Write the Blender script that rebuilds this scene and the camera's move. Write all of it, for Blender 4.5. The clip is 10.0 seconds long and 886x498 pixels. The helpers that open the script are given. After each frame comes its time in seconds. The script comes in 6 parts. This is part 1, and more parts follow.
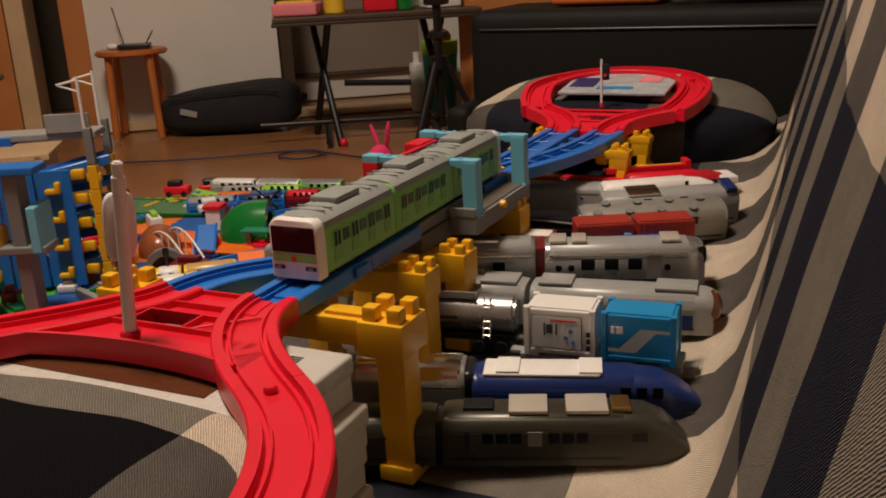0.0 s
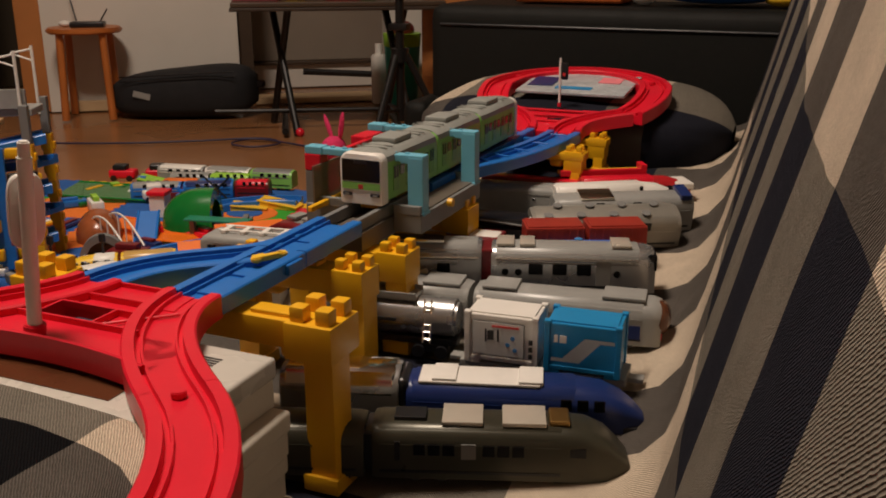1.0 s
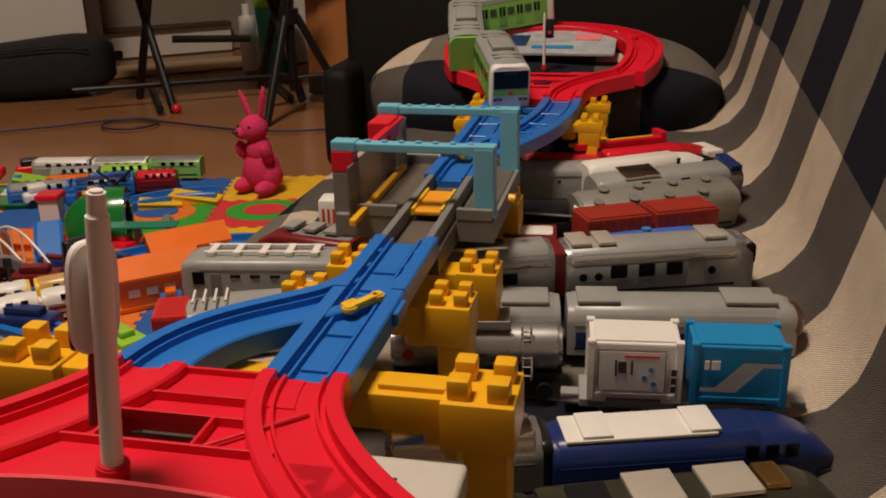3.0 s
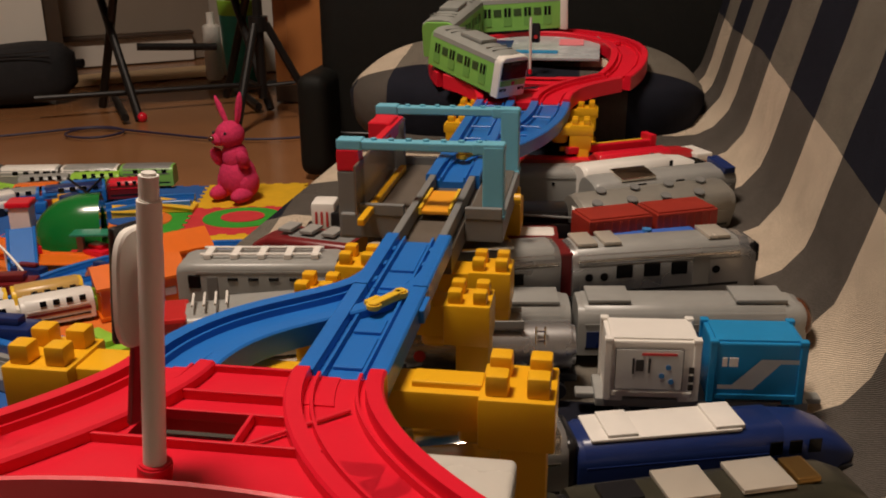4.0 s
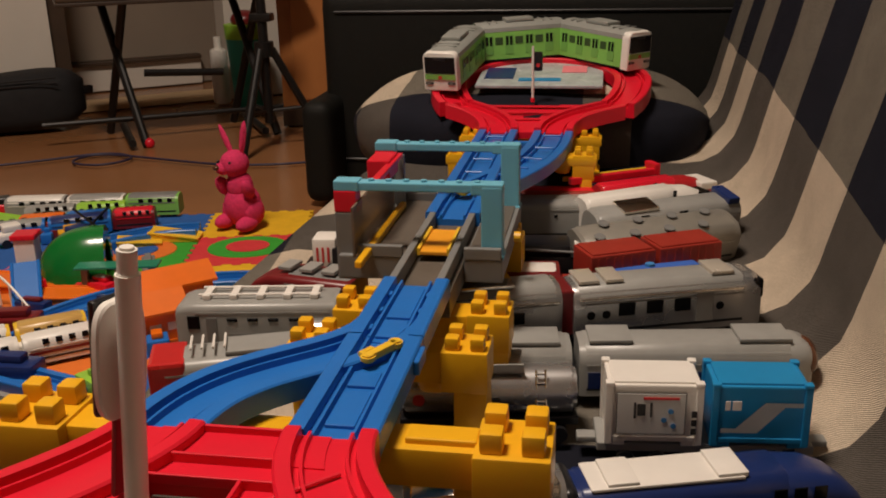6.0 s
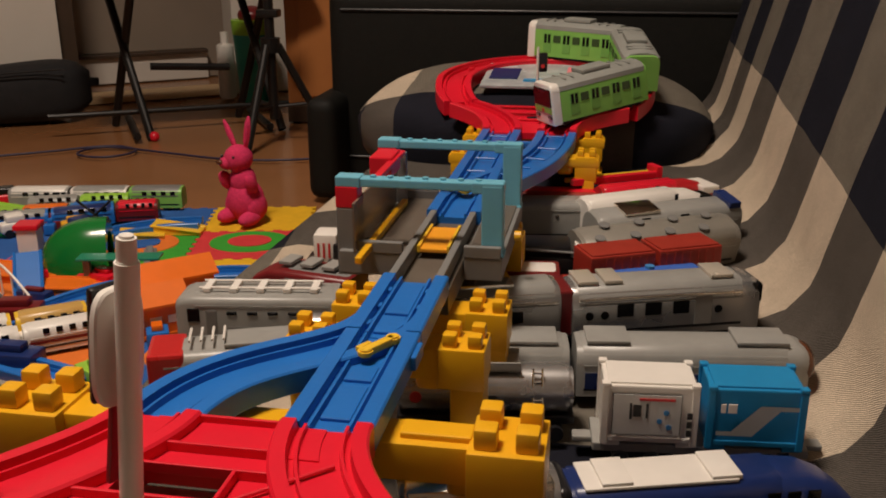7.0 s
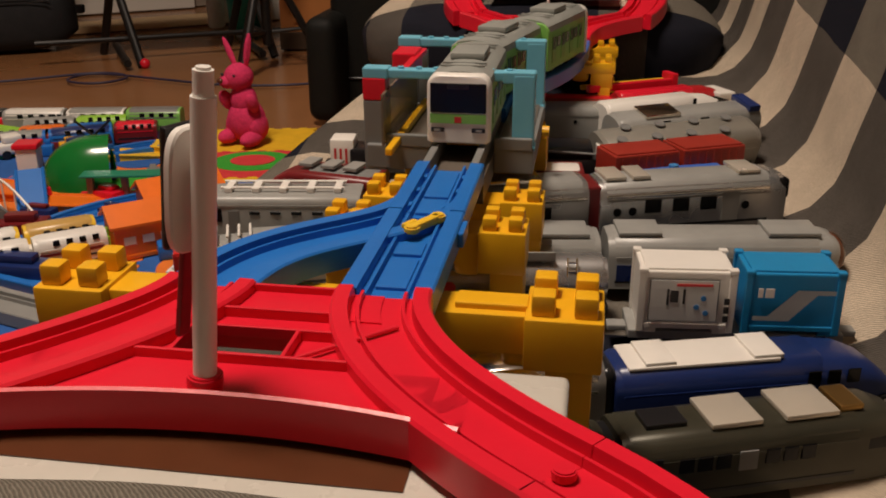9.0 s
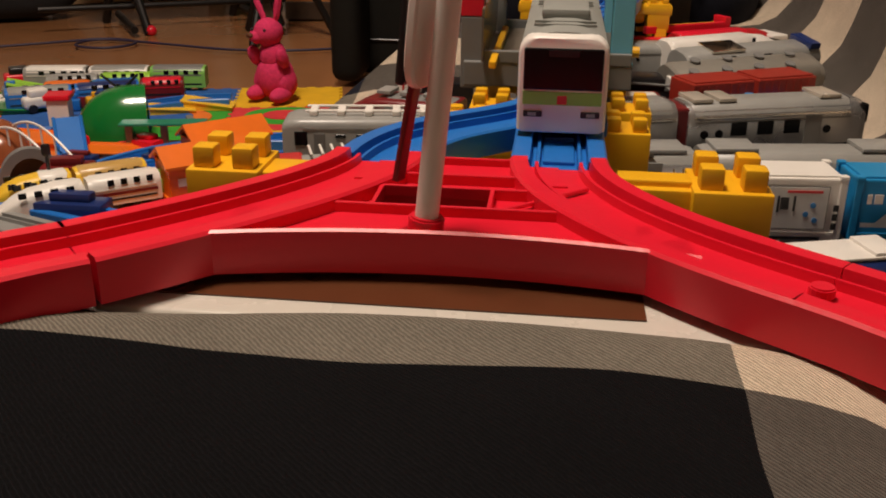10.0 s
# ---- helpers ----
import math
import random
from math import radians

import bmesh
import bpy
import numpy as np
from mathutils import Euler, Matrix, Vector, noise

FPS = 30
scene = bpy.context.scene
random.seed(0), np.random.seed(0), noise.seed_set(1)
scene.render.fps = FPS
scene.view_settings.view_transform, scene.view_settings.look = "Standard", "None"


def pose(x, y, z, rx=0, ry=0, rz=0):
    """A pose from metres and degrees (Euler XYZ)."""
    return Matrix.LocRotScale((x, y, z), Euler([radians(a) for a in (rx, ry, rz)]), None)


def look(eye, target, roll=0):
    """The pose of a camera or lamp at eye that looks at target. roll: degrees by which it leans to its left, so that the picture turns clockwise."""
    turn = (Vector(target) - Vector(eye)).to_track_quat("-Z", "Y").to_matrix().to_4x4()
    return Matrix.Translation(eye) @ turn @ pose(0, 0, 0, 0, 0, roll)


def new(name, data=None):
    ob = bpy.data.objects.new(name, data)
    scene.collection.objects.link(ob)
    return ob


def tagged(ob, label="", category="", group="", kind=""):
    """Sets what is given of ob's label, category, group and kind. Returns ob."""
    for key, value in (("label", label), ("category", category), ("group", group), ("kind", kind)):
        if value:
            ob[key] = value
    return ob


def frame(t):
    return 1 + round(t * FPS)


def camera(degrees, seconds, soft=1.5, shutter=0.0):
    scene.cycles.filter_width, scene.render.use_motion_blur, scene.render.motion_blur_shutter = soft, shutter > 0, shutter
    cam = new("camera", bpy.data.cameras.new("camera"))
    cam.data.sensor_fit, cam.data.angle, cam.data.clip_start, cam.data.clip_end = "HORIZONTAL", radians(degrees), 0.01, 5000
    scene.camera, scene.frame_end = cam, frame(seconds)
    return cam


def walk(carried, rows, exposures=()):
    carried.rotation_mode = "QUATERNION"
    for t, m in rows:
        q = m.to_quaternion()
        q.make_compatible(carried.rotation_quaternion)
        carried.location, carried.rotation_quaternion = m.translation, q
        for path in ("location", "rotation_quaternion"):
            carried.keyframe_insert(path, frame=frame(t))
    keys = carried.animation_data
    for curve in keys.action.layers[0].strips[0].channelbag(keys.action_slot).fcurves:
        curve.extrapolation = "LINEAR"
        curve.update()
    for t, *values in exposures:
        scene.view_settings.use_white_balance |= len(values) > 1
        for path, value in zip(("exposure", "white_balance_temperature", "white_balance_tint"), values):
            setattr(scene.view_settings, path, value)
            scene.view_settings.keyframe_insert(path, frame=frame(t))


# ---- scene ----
cam = camera(50.0, 10.0, soft=1.9)
PATH = [
    (0, (0.384, -0.516, 0.440), (-0.444, 1.206, -0.153), -3.0),
    (0.5, (0.393, -0.504, 0.437), (-0.409, 1.232, -0.150), -1.5),
    (1, (0.384, -0.477, 0.432), (-0.368, 1.275, -0.172), -0.1),
    (1.5, (0.346, -0.438, 0.418), (-0.308, 1.353, -0.185), 0.4),
    (2, (0.263, -0.412, 0.417), (-0.311, 1.374, -0.276), 0.8),
    (2.5, (0.183, -0.402, 0.426), (-0.447, 1.371, -0.252), 1.0),
    (2.6, (0.179, -0.387, 0.414), (-0.441, 1.391, -0.262), -1.0),
    (3, (0.148, -0.373, 0.423), (-0.25, 1.459, -0.273), -1.2),
    (3.2, (0.139, -0.375, 0.421), (-0.165, 1.485, -0.248), -0.1),
    (4.3, (0.104, -0.371, 0.409), (-0.202, 1.489, -0.262), -1.0),
    (4.5, (0.11, -0.368, 0.409), (-0.238, 1.484, -0.261), -3.0),
    (5, (0.113, -0.363, 0.424), (-0.232, 1.491, -0.244), -2.9),
    (5.5, (0.114, -0.359, 0.426), (-0.215, 1.504, -0.222), -2.0),
    (7, (0.118, -0.362, 0.425), (-0.217, 1.503, -0.217), -0.2),
    (7.5, (0.118, -0.36, 0.417), (-0.199, 1.492, -0.267), 0.5),
    (8, (0.117, -0.364, 0.409), (-0.203, 1.464, -0.336), -1.1),
    (8.5, (0.114, -0.365, 0.406), (-0.178, 1.469, -0.335), -0.7),
    (9, (0.085, -0.373, 0.389), (-0.204, 1.458, -0.362), -0.2),
    (9.5, (0.044, -0.393, 0.361), (-0.281, 1.428, -0.401), 0.9),
    (10, (-0.003, -0.406, 0.338), (-0.221, 1.431, -0.422), 0.5),
]
walk(cam, [(t, look(eye, target, roll)) for t, eye, target, roll in PATH],
     [(0, 0.10), (0.6, 0.0), (8.8, 0.0), (9.5, 0.10), (10, 0.16)])

# ---- world, lamps, exposure ----
world = bpy.data.worlds.new("world")
scene.world = world
world.use_nodes = True
world.node_tree.nodes["Background"].inputs[0].default_value = (1.0, 0.82, 0.62, 1)
world.node_tree.nodes["Background"].inputs[1].default_value = 0.05


def area_lamp(name, eye, target, size, watts, color):
    data = bpy.data.lights.new(name, "AREA")
    data.shape, data.size, data.energy, data.color = "DISK", size, watts, color
    ob = new(name, data)
    ob.matrix_world = look(eye, target)
    return ob


area_lamp("ceiling_lamp_light", (-0.40, 0.0, 2.02), (-0.40, 0.05, 0.0), 0.45, 36.0, (1.0, 0.825, 0.68))


# ---- materials ----
def mat(name, color, rough=0.4, metal=0.0, vary=0.06, scale=60.0, bump=0.0, bscale=300.0, spec=0.5, coat=0.0, island=0.0):
    m = bpy.data.materials.new(name)
    m.use_nodes = True
    nt = m.node_tree
    b = nt.nodes["Principled BSDF"]
    b.inputs["Roughness"].default_value = rough
    b.inputs["Metallic"].default_value = metal
    b.inputs["Specular IOR Level"].default_value = spec
    b.inputs["Coat Weight"].default_value = coat
    tex = nt.nodes.new("ShaderNodeTexCoord")
    n = nt.nodes.new("ShaderNodeTexNoise")
    n.inputs["Scale"].default_value, n.inputs["Detail"].default_value = scale, 6
    nt.links.new(tex.outputs["Object"], n.inputs["Vector"])
    ramp = nt.nodes.new("ShaderNodeMix")
    ramp.data_type = "RGBA"
    ramp.inputs[6].default_value = (*[c * (1 - vary * 2) for c in color], 1)
    ramp.inputs[7].default_value = (*[min(1, c * (1 + vary * 2)) for c in color], 1)
    nt.links.new(n.outputs["Fac"], ramp.inputs[0])
    out = ramp.outputs[2]
    if island:
        info = nt.nodes.new("ShaderNodeNewGeometry")
        hue = nt.nodes.new("ShaderNodeHueSaturation")
        mp = nt.nodes.new("ShaderNodeMapRange")
        mp.inputs[3].default_value, mp.inputs[4].default_value = 1 - island, 1 + island
        nt.links.new(info.outputs["Random Per Island"], mp.inputs[0])
        nt.links.new(mp.outputs[0], hue.inputs["Value"])
        nt.links.new(out, hue.inputs["Color"])
        out = hue.outputs[0]
    nt.links.new(out, b.inputs["Base Color"])
    r2 = nt.nodes.new("ShaderNodeMapRange")
    r2.inputs[3].default_value, r2.inputs[4].default_value = max(0.03, rough - 0.1), min(1, rough + 0.12)
    n2 = nt.nodes.new("ShaderNodeTexNoise")
    n2.inputs["Scale"].default_value, n2.inputs["Detail"].default_value = scale * 0.35, 8
    nt.links.new(tex.outputs["Object"], n2.inputs["Vector"])
    nt.links.new(n2.outputs["Fac"], r2.inputs[0])
    nt.links.new(r2.outputs[0], b.inputs["Roughness"])
    if bump:
        n3 = nt.nodes.new("ShaderNodeTexNoise")
        n3.inputs["Scale"].default_value, n3.inputs["Detail"].default_value = bscale, 4
        nt.links.new(tex.outputs["Object"], n3.inputs["Vector"])
        bp = nt.nodes.new("ShaderNodeBump")
        bp.inputs["Strength"].default_value, bp.inputs["Distance"].default_value = bump, 0.002
        nt.links.new(n3.outputs["Fac"], bp.inputs["Height"])
        nt.links.new(bp.outputs[0], b.inputs["Normal"])
    return m


def plaid(name, u0, v0, period_u, period_v, du=0.5, dv=0.5, navy=(0.017, 0.018, 0.027)):
    """Woven plaid cloth: light and dark stripes both ways; where they cross, the threads mix. Reads the cloth's own UV in metres."""
    m = bpy.data.materials.new(name)
    m.use_nodes = True
    nt = m.node_tree
    N, L = nt.nodes.new, nt.links.new
    b = nt.nodes["Principled BSDF"]
    b.inputs["Roughness"].default_value = 0.92
    b.inputs["Specular IOR Level"].default_value = 0.08
    uv = N("ShaderNodeUVMap")
    wob = N("ShaderNodeTexNoise")
    wob.inputs["Scale"].default_value = 9
    L(uv.outputs[0], wob.inputs["Vector"])
    dis = N("ShaderNodeVectorMath")
    dis.operation = "MULTIPLY_ADD"
    dis.inputs[1].default_value = (0.012, 0.012, 0)
    L(wob.outputs["Color"], dis.inputs[0])
    L(uv.outputs[0], dis.inputs[2])
    sep = N("ShaderNodeSeparateXYZ")
    L(dis.outputs[0], sep.inputs[0])

    def stripe(sock, start, period, dark):
        a = N("ShaderNodeMath"); a.operation = "SUBTRACT"; a.inputs[1].default_value = start
        L(sock, a.inputs[0])
        d = N("ShaderNodeMath"); d.operation = "DIVIDE"; d.inputs[1].default_value = period
        L(a.outputs[0], d.inputs[0])
        f = N("ShaderNodeMath"); f.operation = "FRACT"
        L(d.outputs[0], f.inputs[0])
        c = N("ShaderNodeMath"); c.operation = "LESS_THAN"; c.inputs[1].default_value = dark
        L(f.outputs[0], c.inputs[0])
        return c.outputs[0]

    su, sv = stripe(sep.outputs[0], u0, period_u, du), stripe(sep.outputs[1], v0, period_v, dv)
    # fine weave: diagonal twill that picks one or the other thread
    w = N("ShaderNodeTexWave")
    w.bands_direction = "DIAGONAL"
    w.inputs["Scale"].default_value, w.inputs["Distortion"].default_value = 300, 2.5
    w.inputs["Detail"].default_value = 1
    L(uv.outputs[0], w.inputs["Vector"])
    fz = N("ShaderNodeTexNoise")
    fz.inputs["Scale"].default_value, fz.inputs["Detail"].default_value = 420, 3
    L(uv.outputs[0], fz.inputs["Vector"])
    mixw = N("ShaderNodeMath"); mixw.operation = "ADD"
    L(w.outputs["Fac"], mixw.inputs[0]); L(fz.outputs["Fac"], mixw.inputs[1])
    def pair(sock, dark, light):
        x = N("ShaderNodeMix"); x.data_type = "RGBA"
        for k, c in ((6, light), (7, dark)):
            if isinstance(c, tuple):
                x.inputs[k].default_value = (*c, 1)
            else:
                L(c, x.inputs[k])
        L(sock, x.inputs[0])
        return x.outputs[2]

    # where the stripes cross: cream, grey, heather and navy
    over_light = pair(sv, (0.105, 0.092, 0.080), (0.60, 0.50, 0.385))
    over_dark = pair(sv, navy, (0.185, 0.165, 0.135))
    base = pair(su, over_dark, over_light)
    wr = N("ShaderNodeMapRange")
    wr.inputs[1].default_value, wr.inputs[2].default_value = 0.4, 1.6
    wr.inputs[3].default_value, wr.inputs[4].default_value = 0.66, 1.30
    L(mixw.outputs[0], wr.inputs[0])
    x = N("ShaderNodeHueSaturation")
    L(wr.outputs[0], x.inputs["Value"]); L(base, x.inputs["Color"])
    fuzz = N("ShaderNodeTexNoise")
    fuzz.inputs["Scale"].default_value, fuzz.inputs["Detail"].default_value = 28, 6
    L(uv.outputs[0], fuzz.inputs["Vector"])
    fr = N("ShaderNodeMapRange")
    fr.inputs[3].default_value, fr.inputs[4].default_value = 0.72, 1.2
    L(fuzz.outputs["Fac"], fr.inputs[0])
    h = N("ShaderNodeHueSaturation")
    L(fr.outputs[0], h.inputs["Value"]); L(x.outputs[0], h.inputs["Color"])
    L(h.outputs[0], b.inputs["Base Color"])
    bp = N("ShaderNodeBump")
    bp.inputs["Strength"].default_value, bp.inputs["Distance"].default_value = 0.6, 0.0015
    L(mixw.outputs[0], bp.inputs["Height"]); L(bp.outputs[0], b.inputs["Normal"])
    return m


def glassy(name, color, rough=0.1, alpha=0.35):
    m = bpy.data.materials.new(name)
    m.use_nodes = True
    b = m.node_tree.nodes["Principled BSDF"]
    b.inputs["Base Color"].default_value = (*color, 1)
    b.inputs["Roughness"].default_value = rough
    b.inputs["Transmission Weight"].default_value = 1 - alpha
    b.inputs["IOR"].default_value = 1.1
    return m


RED = mat("red_plastic", (0.70, 0.010, 0.030), 0.33, vary=0.05, scale=25, bump=0.05)
BLUE = mat("blue_plastic", (0.016, 0.155, 0.53), 0.34, vary=0.06, scale=30, bump=0.05)
LIGHTBLUE = mat("light_blue_plastic", (0.16, 0.47, 0.62), 0.4, vary=0.04)
YELLOW = mat("yellow_plastic", (0.80, 0.42, 0.010), 0.36, vary=0.05, scale=25, bump=0.04)
LEVERYELLOW = mat("lever_yellow_plastic", (0.80, 0.50, 0.03), 0.4)
GREYP = mat("grey_plastic", (0.19, 0.19, 0.185), 0.5, vary=0.05)
DECK = mat("dark_grey_plastic", (0.12, 0.10, 0.08), 0.45, vary=0.1)
LIGHTGREY = mat("light_grey_plastic", (0.30, 0.30, 0.285), 0.34, vary=0.08)
SILVER = mat("silver_paint", (0.50, 0.50, 0.50), 0.26, metal=0.8, vary=0.07)
FOIL = mat("bright_foil", (0.66, 0.60, 0.51), 0.24, metal=0.4, vary=0.03)
CHROME = mat("chrome_foil", (0.85, 0.80, 0.72), 0.14, metal=1.0, vary=0.02)
WHITEP = mat("white_plastic", (0.78, 0.75, 0.70), 0.38, vary=0.03)
GREEN = mat("yellow_green_plastic", (0.22, 0.50, 0.10), 0.36, vary=0.04)
ROOFGREY = mat("roof_grey_plastic", (0.27, 0.28, 0.26), 0.5, vary=0.05)
BLACKP = mat("black_plastic", (0.012, 0.012, 0.014), 0.3)
WINDOW = mat("window_black_gloss", (0.006, 0.006, 0.007), 0.22, vary=0.0, spec=0.3)
OLIVE = mat("dark_olive_paint", (0.055, 0.052, 0.036), 0.3, metal=0.35, vary=0.08)
NAVY = mat("navy_plastic", (0.012, 0.028, 0.13), 0.3)
MAROON = mat("maroon_plastic", (0.16, 0.012, 0.014), 0.32)
BRICKRED = mat("brick_red_plastic", (0.33, 0.03, 0.018), 0.42, vary=0.1)
BROWN = mat("brown_window_plastic", (0.10, 0.035, 0.015), 0.2)
SKYBLUE = mat("sky_blue_plastic", (0.015, 0.24, 0.52), 0.35, vary=0.05)
CARDBOARD = mat("white_card", (0.62, 0.57, 0.48), 0.62, vary=0.05, scale=20, bump=0.1)
PRINT = mat("printed_ink_black", (0.03, 0.028, 0.026), 0.6)
INKRED = mat("printed_ink_red", (0.55, 0.03, 0.03), 0.55)
INKBLUE = mat("printed_ink_blue", (0.05, 0.22, 0.5), 0.55)
LEATHER = mat("black_leather", (0.007, 0.007, 0.006), 0.62, vary=0.15, scale=120, bump=0.35, bscale=700, spec=0.22)
PINK = mat("pink_plush", (0.68, 0.045, 0.14), 0.95, vary=0.16, scale=220, bump=0.8, bscale=500, spec=0.1)
PINKIN = mat("pale_pink_plush", (0.75, 0.22, 0.25), 0.95, vary=0.1, scale=200, bump=0.6, spec=0.1)
ORANGE = mat("orange_plastic", (0.80, 0.16, 0.008), 0.36)
DKGREEN = mat("dark_green_plastic", (0.008, 0.17, 0.03), 0.18, vary=0.1, scale=18, coat=0.4)
LIME = mat("lime_plastic", (0.30, 0.58, 0.05), 0.4)
BROWNP = mat("brown_plastic", (0.30, 0.085, 0.03), 0.25, vary=0.2, scale=30)
WALLP = mat("white_wallpaper", (0.66, 0.62, 0.56), 0.85, vary=0.04, scale=8, bump=0.15, bscale=250)
DOORWOOD = mat("orange_door_wood", (0.42, 0.16, 0.045), 0.42, vary=0.14, scale=9, bump=0.05)
LIGHTWOOD = mat("pale_wood", (0.52, 0.36, 0.20), 0.5, vary=0.1, scale=12)
STOOLWOOD = mat("stool_wood", (0.46, 0.14, 0.03), 0.4, vary=0.15, scale=15)
BAGCLOTH = mat("black_bag_cloth", (0.010, 0.010, 0.012), 0.85, vary=0.2, scale=90, bump=0.4, bscale=600)
BLACKMETAL = mat("black_metal", (0.014, 0.013, 0.013), 0.35, metal=0.3)
CABLE = mat("dark_cable", (0.025, 0.02, 0.055), 0.5)
TOYPURPLE = mat("violet_foam", (0.11, 0.07, 0.24), 0.85, bump=0.2)
CEIL = mat("ceiling_white", (0.75, 0.72, 0.66), 0.9)
# brownish grey, taken darker in the base colour for the dim hall
DIMHALL = mat("dimmed_hall_wall", (0.26, 0.21, 0.165), 0.8, vary=0.1, scale=4)
DARKPOST = mat("dark_post_wood", (0.055, 0.032, 0.018), 0.5, vary=0.15, scale=14)
DOORDARK = mat("dark_panel_wood", (0.085, 0.038, 0.014), 0.5, vary=0.2, scale=6)
# near black: the darkness of the unlit room, given as colour
SHADEDROOM = mat("shaded_room_wall", (0.05, 0.035, 0.02), 0.9, vary=0.2, scale=3)


def foam(name, c):
    return mat(name, c, 0.85, vary=0.08, scale=60, bump=0.25, bscale=500, spec=0.2)


FOAM = {k: foam(k + "_foam", c) for k, c in dict(
    yellow=(0.72, 0.42, 0.02), red=(0.60, 0.045, 0.05), green=(0.045, 0.33, 0.035), blue=(0.03, 0.11, 0.36), orange=(0.72, 0.18, 0.03)).items()}


def floor_material():
    m = mat("floor_boards", (0.30, 0.135, 0.055), 0.22, vary=0.12, scale=5)
    return m


FLOORM = floor_material()
CLOTH = plaid("plaid_cloth", 0.084, 0.12, 0.37, 0.18)
PILLOWM = plaid("plaid_pillow_cloth", -0.150, 0.19, 0.283, 0.332, 0.80, 0.42)
NEARPILLOWM = plaid("dark_plaid_pillow_cloth", -0.4, -0.40, 0.8, 1.36, 0.775, 0.4575, (0.005, 0.005, 0.006))
LAMPGLOW = bpy.data.materials.new("lamp_glow")
LAMPGLOW.use_nodes = True
LAMPGLOW.node_tree.nodes["Principled BSDF"].inputs["Emission Color"].default_value = (1, 0.85, 0.65, 1)
LAMPGLOW.node_tree.nodes["Principled BSDF"].inputs["Emission Strength"].default_value = 3.0


# ---- mesh helpers ----
def part(name, bm, material, parent=None, label="", smooth=False, m=None):
    me = bpy.data.meshes.new(name)
    bmesh.ops.recalc_face_normals(bm, faces=bm.faces)
    bm.to_mesh(me)
    bm.free()
    for i in (material if isinstance(material, list) else [material]):
        me.materials.append(i)
    if smooth:
        me.polygons.foreach_set("use_smooth", [True] * len(me.polygons))
        me.set_sharp_from_angle(angle=radians(38))
    ob = new(name, me)
    if parent is not None:
        ob.parent = parent
    if m is not None:
        ob.matrix_basis = m
    if label:
        tagged(ob, label)
    return ob


def again(ob, m, parent=None):
    """Another part on the same mesh."""
    o = new(ob.name.split(".")[0], ob.data)
    o.parent = parent or ob.parent
    o.matrix_basis = m
    return o


def thing(name, m, label, category, group="", kind=""):
    ob = new(name)
    ob.empty_display_size = 0.01
    ob.matrix_basis = m
    return tagged(ob, label, category, group, kind)


def box(sx, sy, sz, bevel=0.0, at=(0, 0, 0), bm=None, seg=2, rot=None):
    """A box with its base centre at at."""
    bm2 = bmesh.new()
    bmesh.ops.create_cube(bm2, size=1)
    bmesh.ops.scale(bm2, vec=(sx, sy, sz), verts=bm2.verts)
    if bevel:
        bmesh.ops.bevel(bm2, geom=bm2.edges[:], offset=bevel, segments=seg, profile=0.6, affect="EDGES")
    bmesh.ops.translate(bm2, vec=(0, 0, sz / 2), verts=bm2.verts)
    if rot:
        bmesh.ops.transform(bm2, matrix=rot, verts=bm2.verts)
    bmesh.ops.translate(bm2, vec=at, verts=bm2.verts)
    return merge(bm, bm2)


def merge(bm, bm2):
    if bm is None:
        return bm2
    me = bpy.data.meshes.new("tmp")
    bm2.to_mesh(me)
    bm2.free()
    bm.from_mesh(me)
    bpy.data.meshes.remove(me)
    return bm


def cyl(r, h, seg=20, r2=None, at=(0, 0, 0), bm=None, rot=None, bevel=0.0):
    bm2 = bmesh.new()
    bmesh.ops.create_cone(bm2, cap_ends=True, segments=seg, radius1=r, radius2=r if r2 is None else r2, depth=h)
    if bevel:
        bmesh.ops.bevel(bm2, geom=[e for e in bm2.edges if abs(e.verts[0].co.z - e.verts[1].co.z) < 1e-6], offset=bevel, segments=2, affect="EDGES")
    bmesh.ops.translate(bm2, vec=(0, 0, h / 2), verts=bm2.verts)
    if rot:
        bmesh.ops.transform(bm2, matrix=rot, verts=bm2.verts)
    bmesh.ops.translate(bm2, vec=at, verts=bm2.verts)
    return merge(bm, bm2)


def ball(r, at=(0, 0, 0), scale=(1, 1, 1), bm=None, seg=20, rot=None):
    bm2 = bmesh.new()
    bmesh.ops.create_uvsphere(bm2, u_segments=seg, v_segments=seg // 2 + 2, radius=r)
    bmesh.ops.scale(bm2, vec=scale, verts=bm2.verts)
    if rot:
        bmesh.ops.transform(bm2, matrix=rot, verts=bm2.verts)
    bmesh.ops.translate(bm2, vec=at, verts=bm2.verts)
    return merge(bm, bm2)


def rod(a, b, r, seg=10, bm=None, r2=None):
    a, b = Vector(a), Vector(b)
    q = (b - a).to_track_quat("Z", "Y").to_matrix().to_4x4()
    return cyl(r, (b - a).length, seg, r2=r2, at=a, bm=bm, rot=q)


def loft(rings, caps=True, bm=None, closed=True):
    """A skin over rings of points (lists of equal length)."""
    bm = bm or bmesh.new()
    vs = [[bm.verts.new(p) for p in ring] for ring in rings]
    n = len(rings[0])
    for a, b in zip(vs, vs[1:]):
        for i in range(n if closed else n - 1):
            bm.faces.new((a[i], a[(i + 1) % n], b[(i + 1) % n], b[i]))
    if caps and closed:
        bm.faces.new(vs[0][::-1])
        bm.faces.new(vs[-1])
    return bm


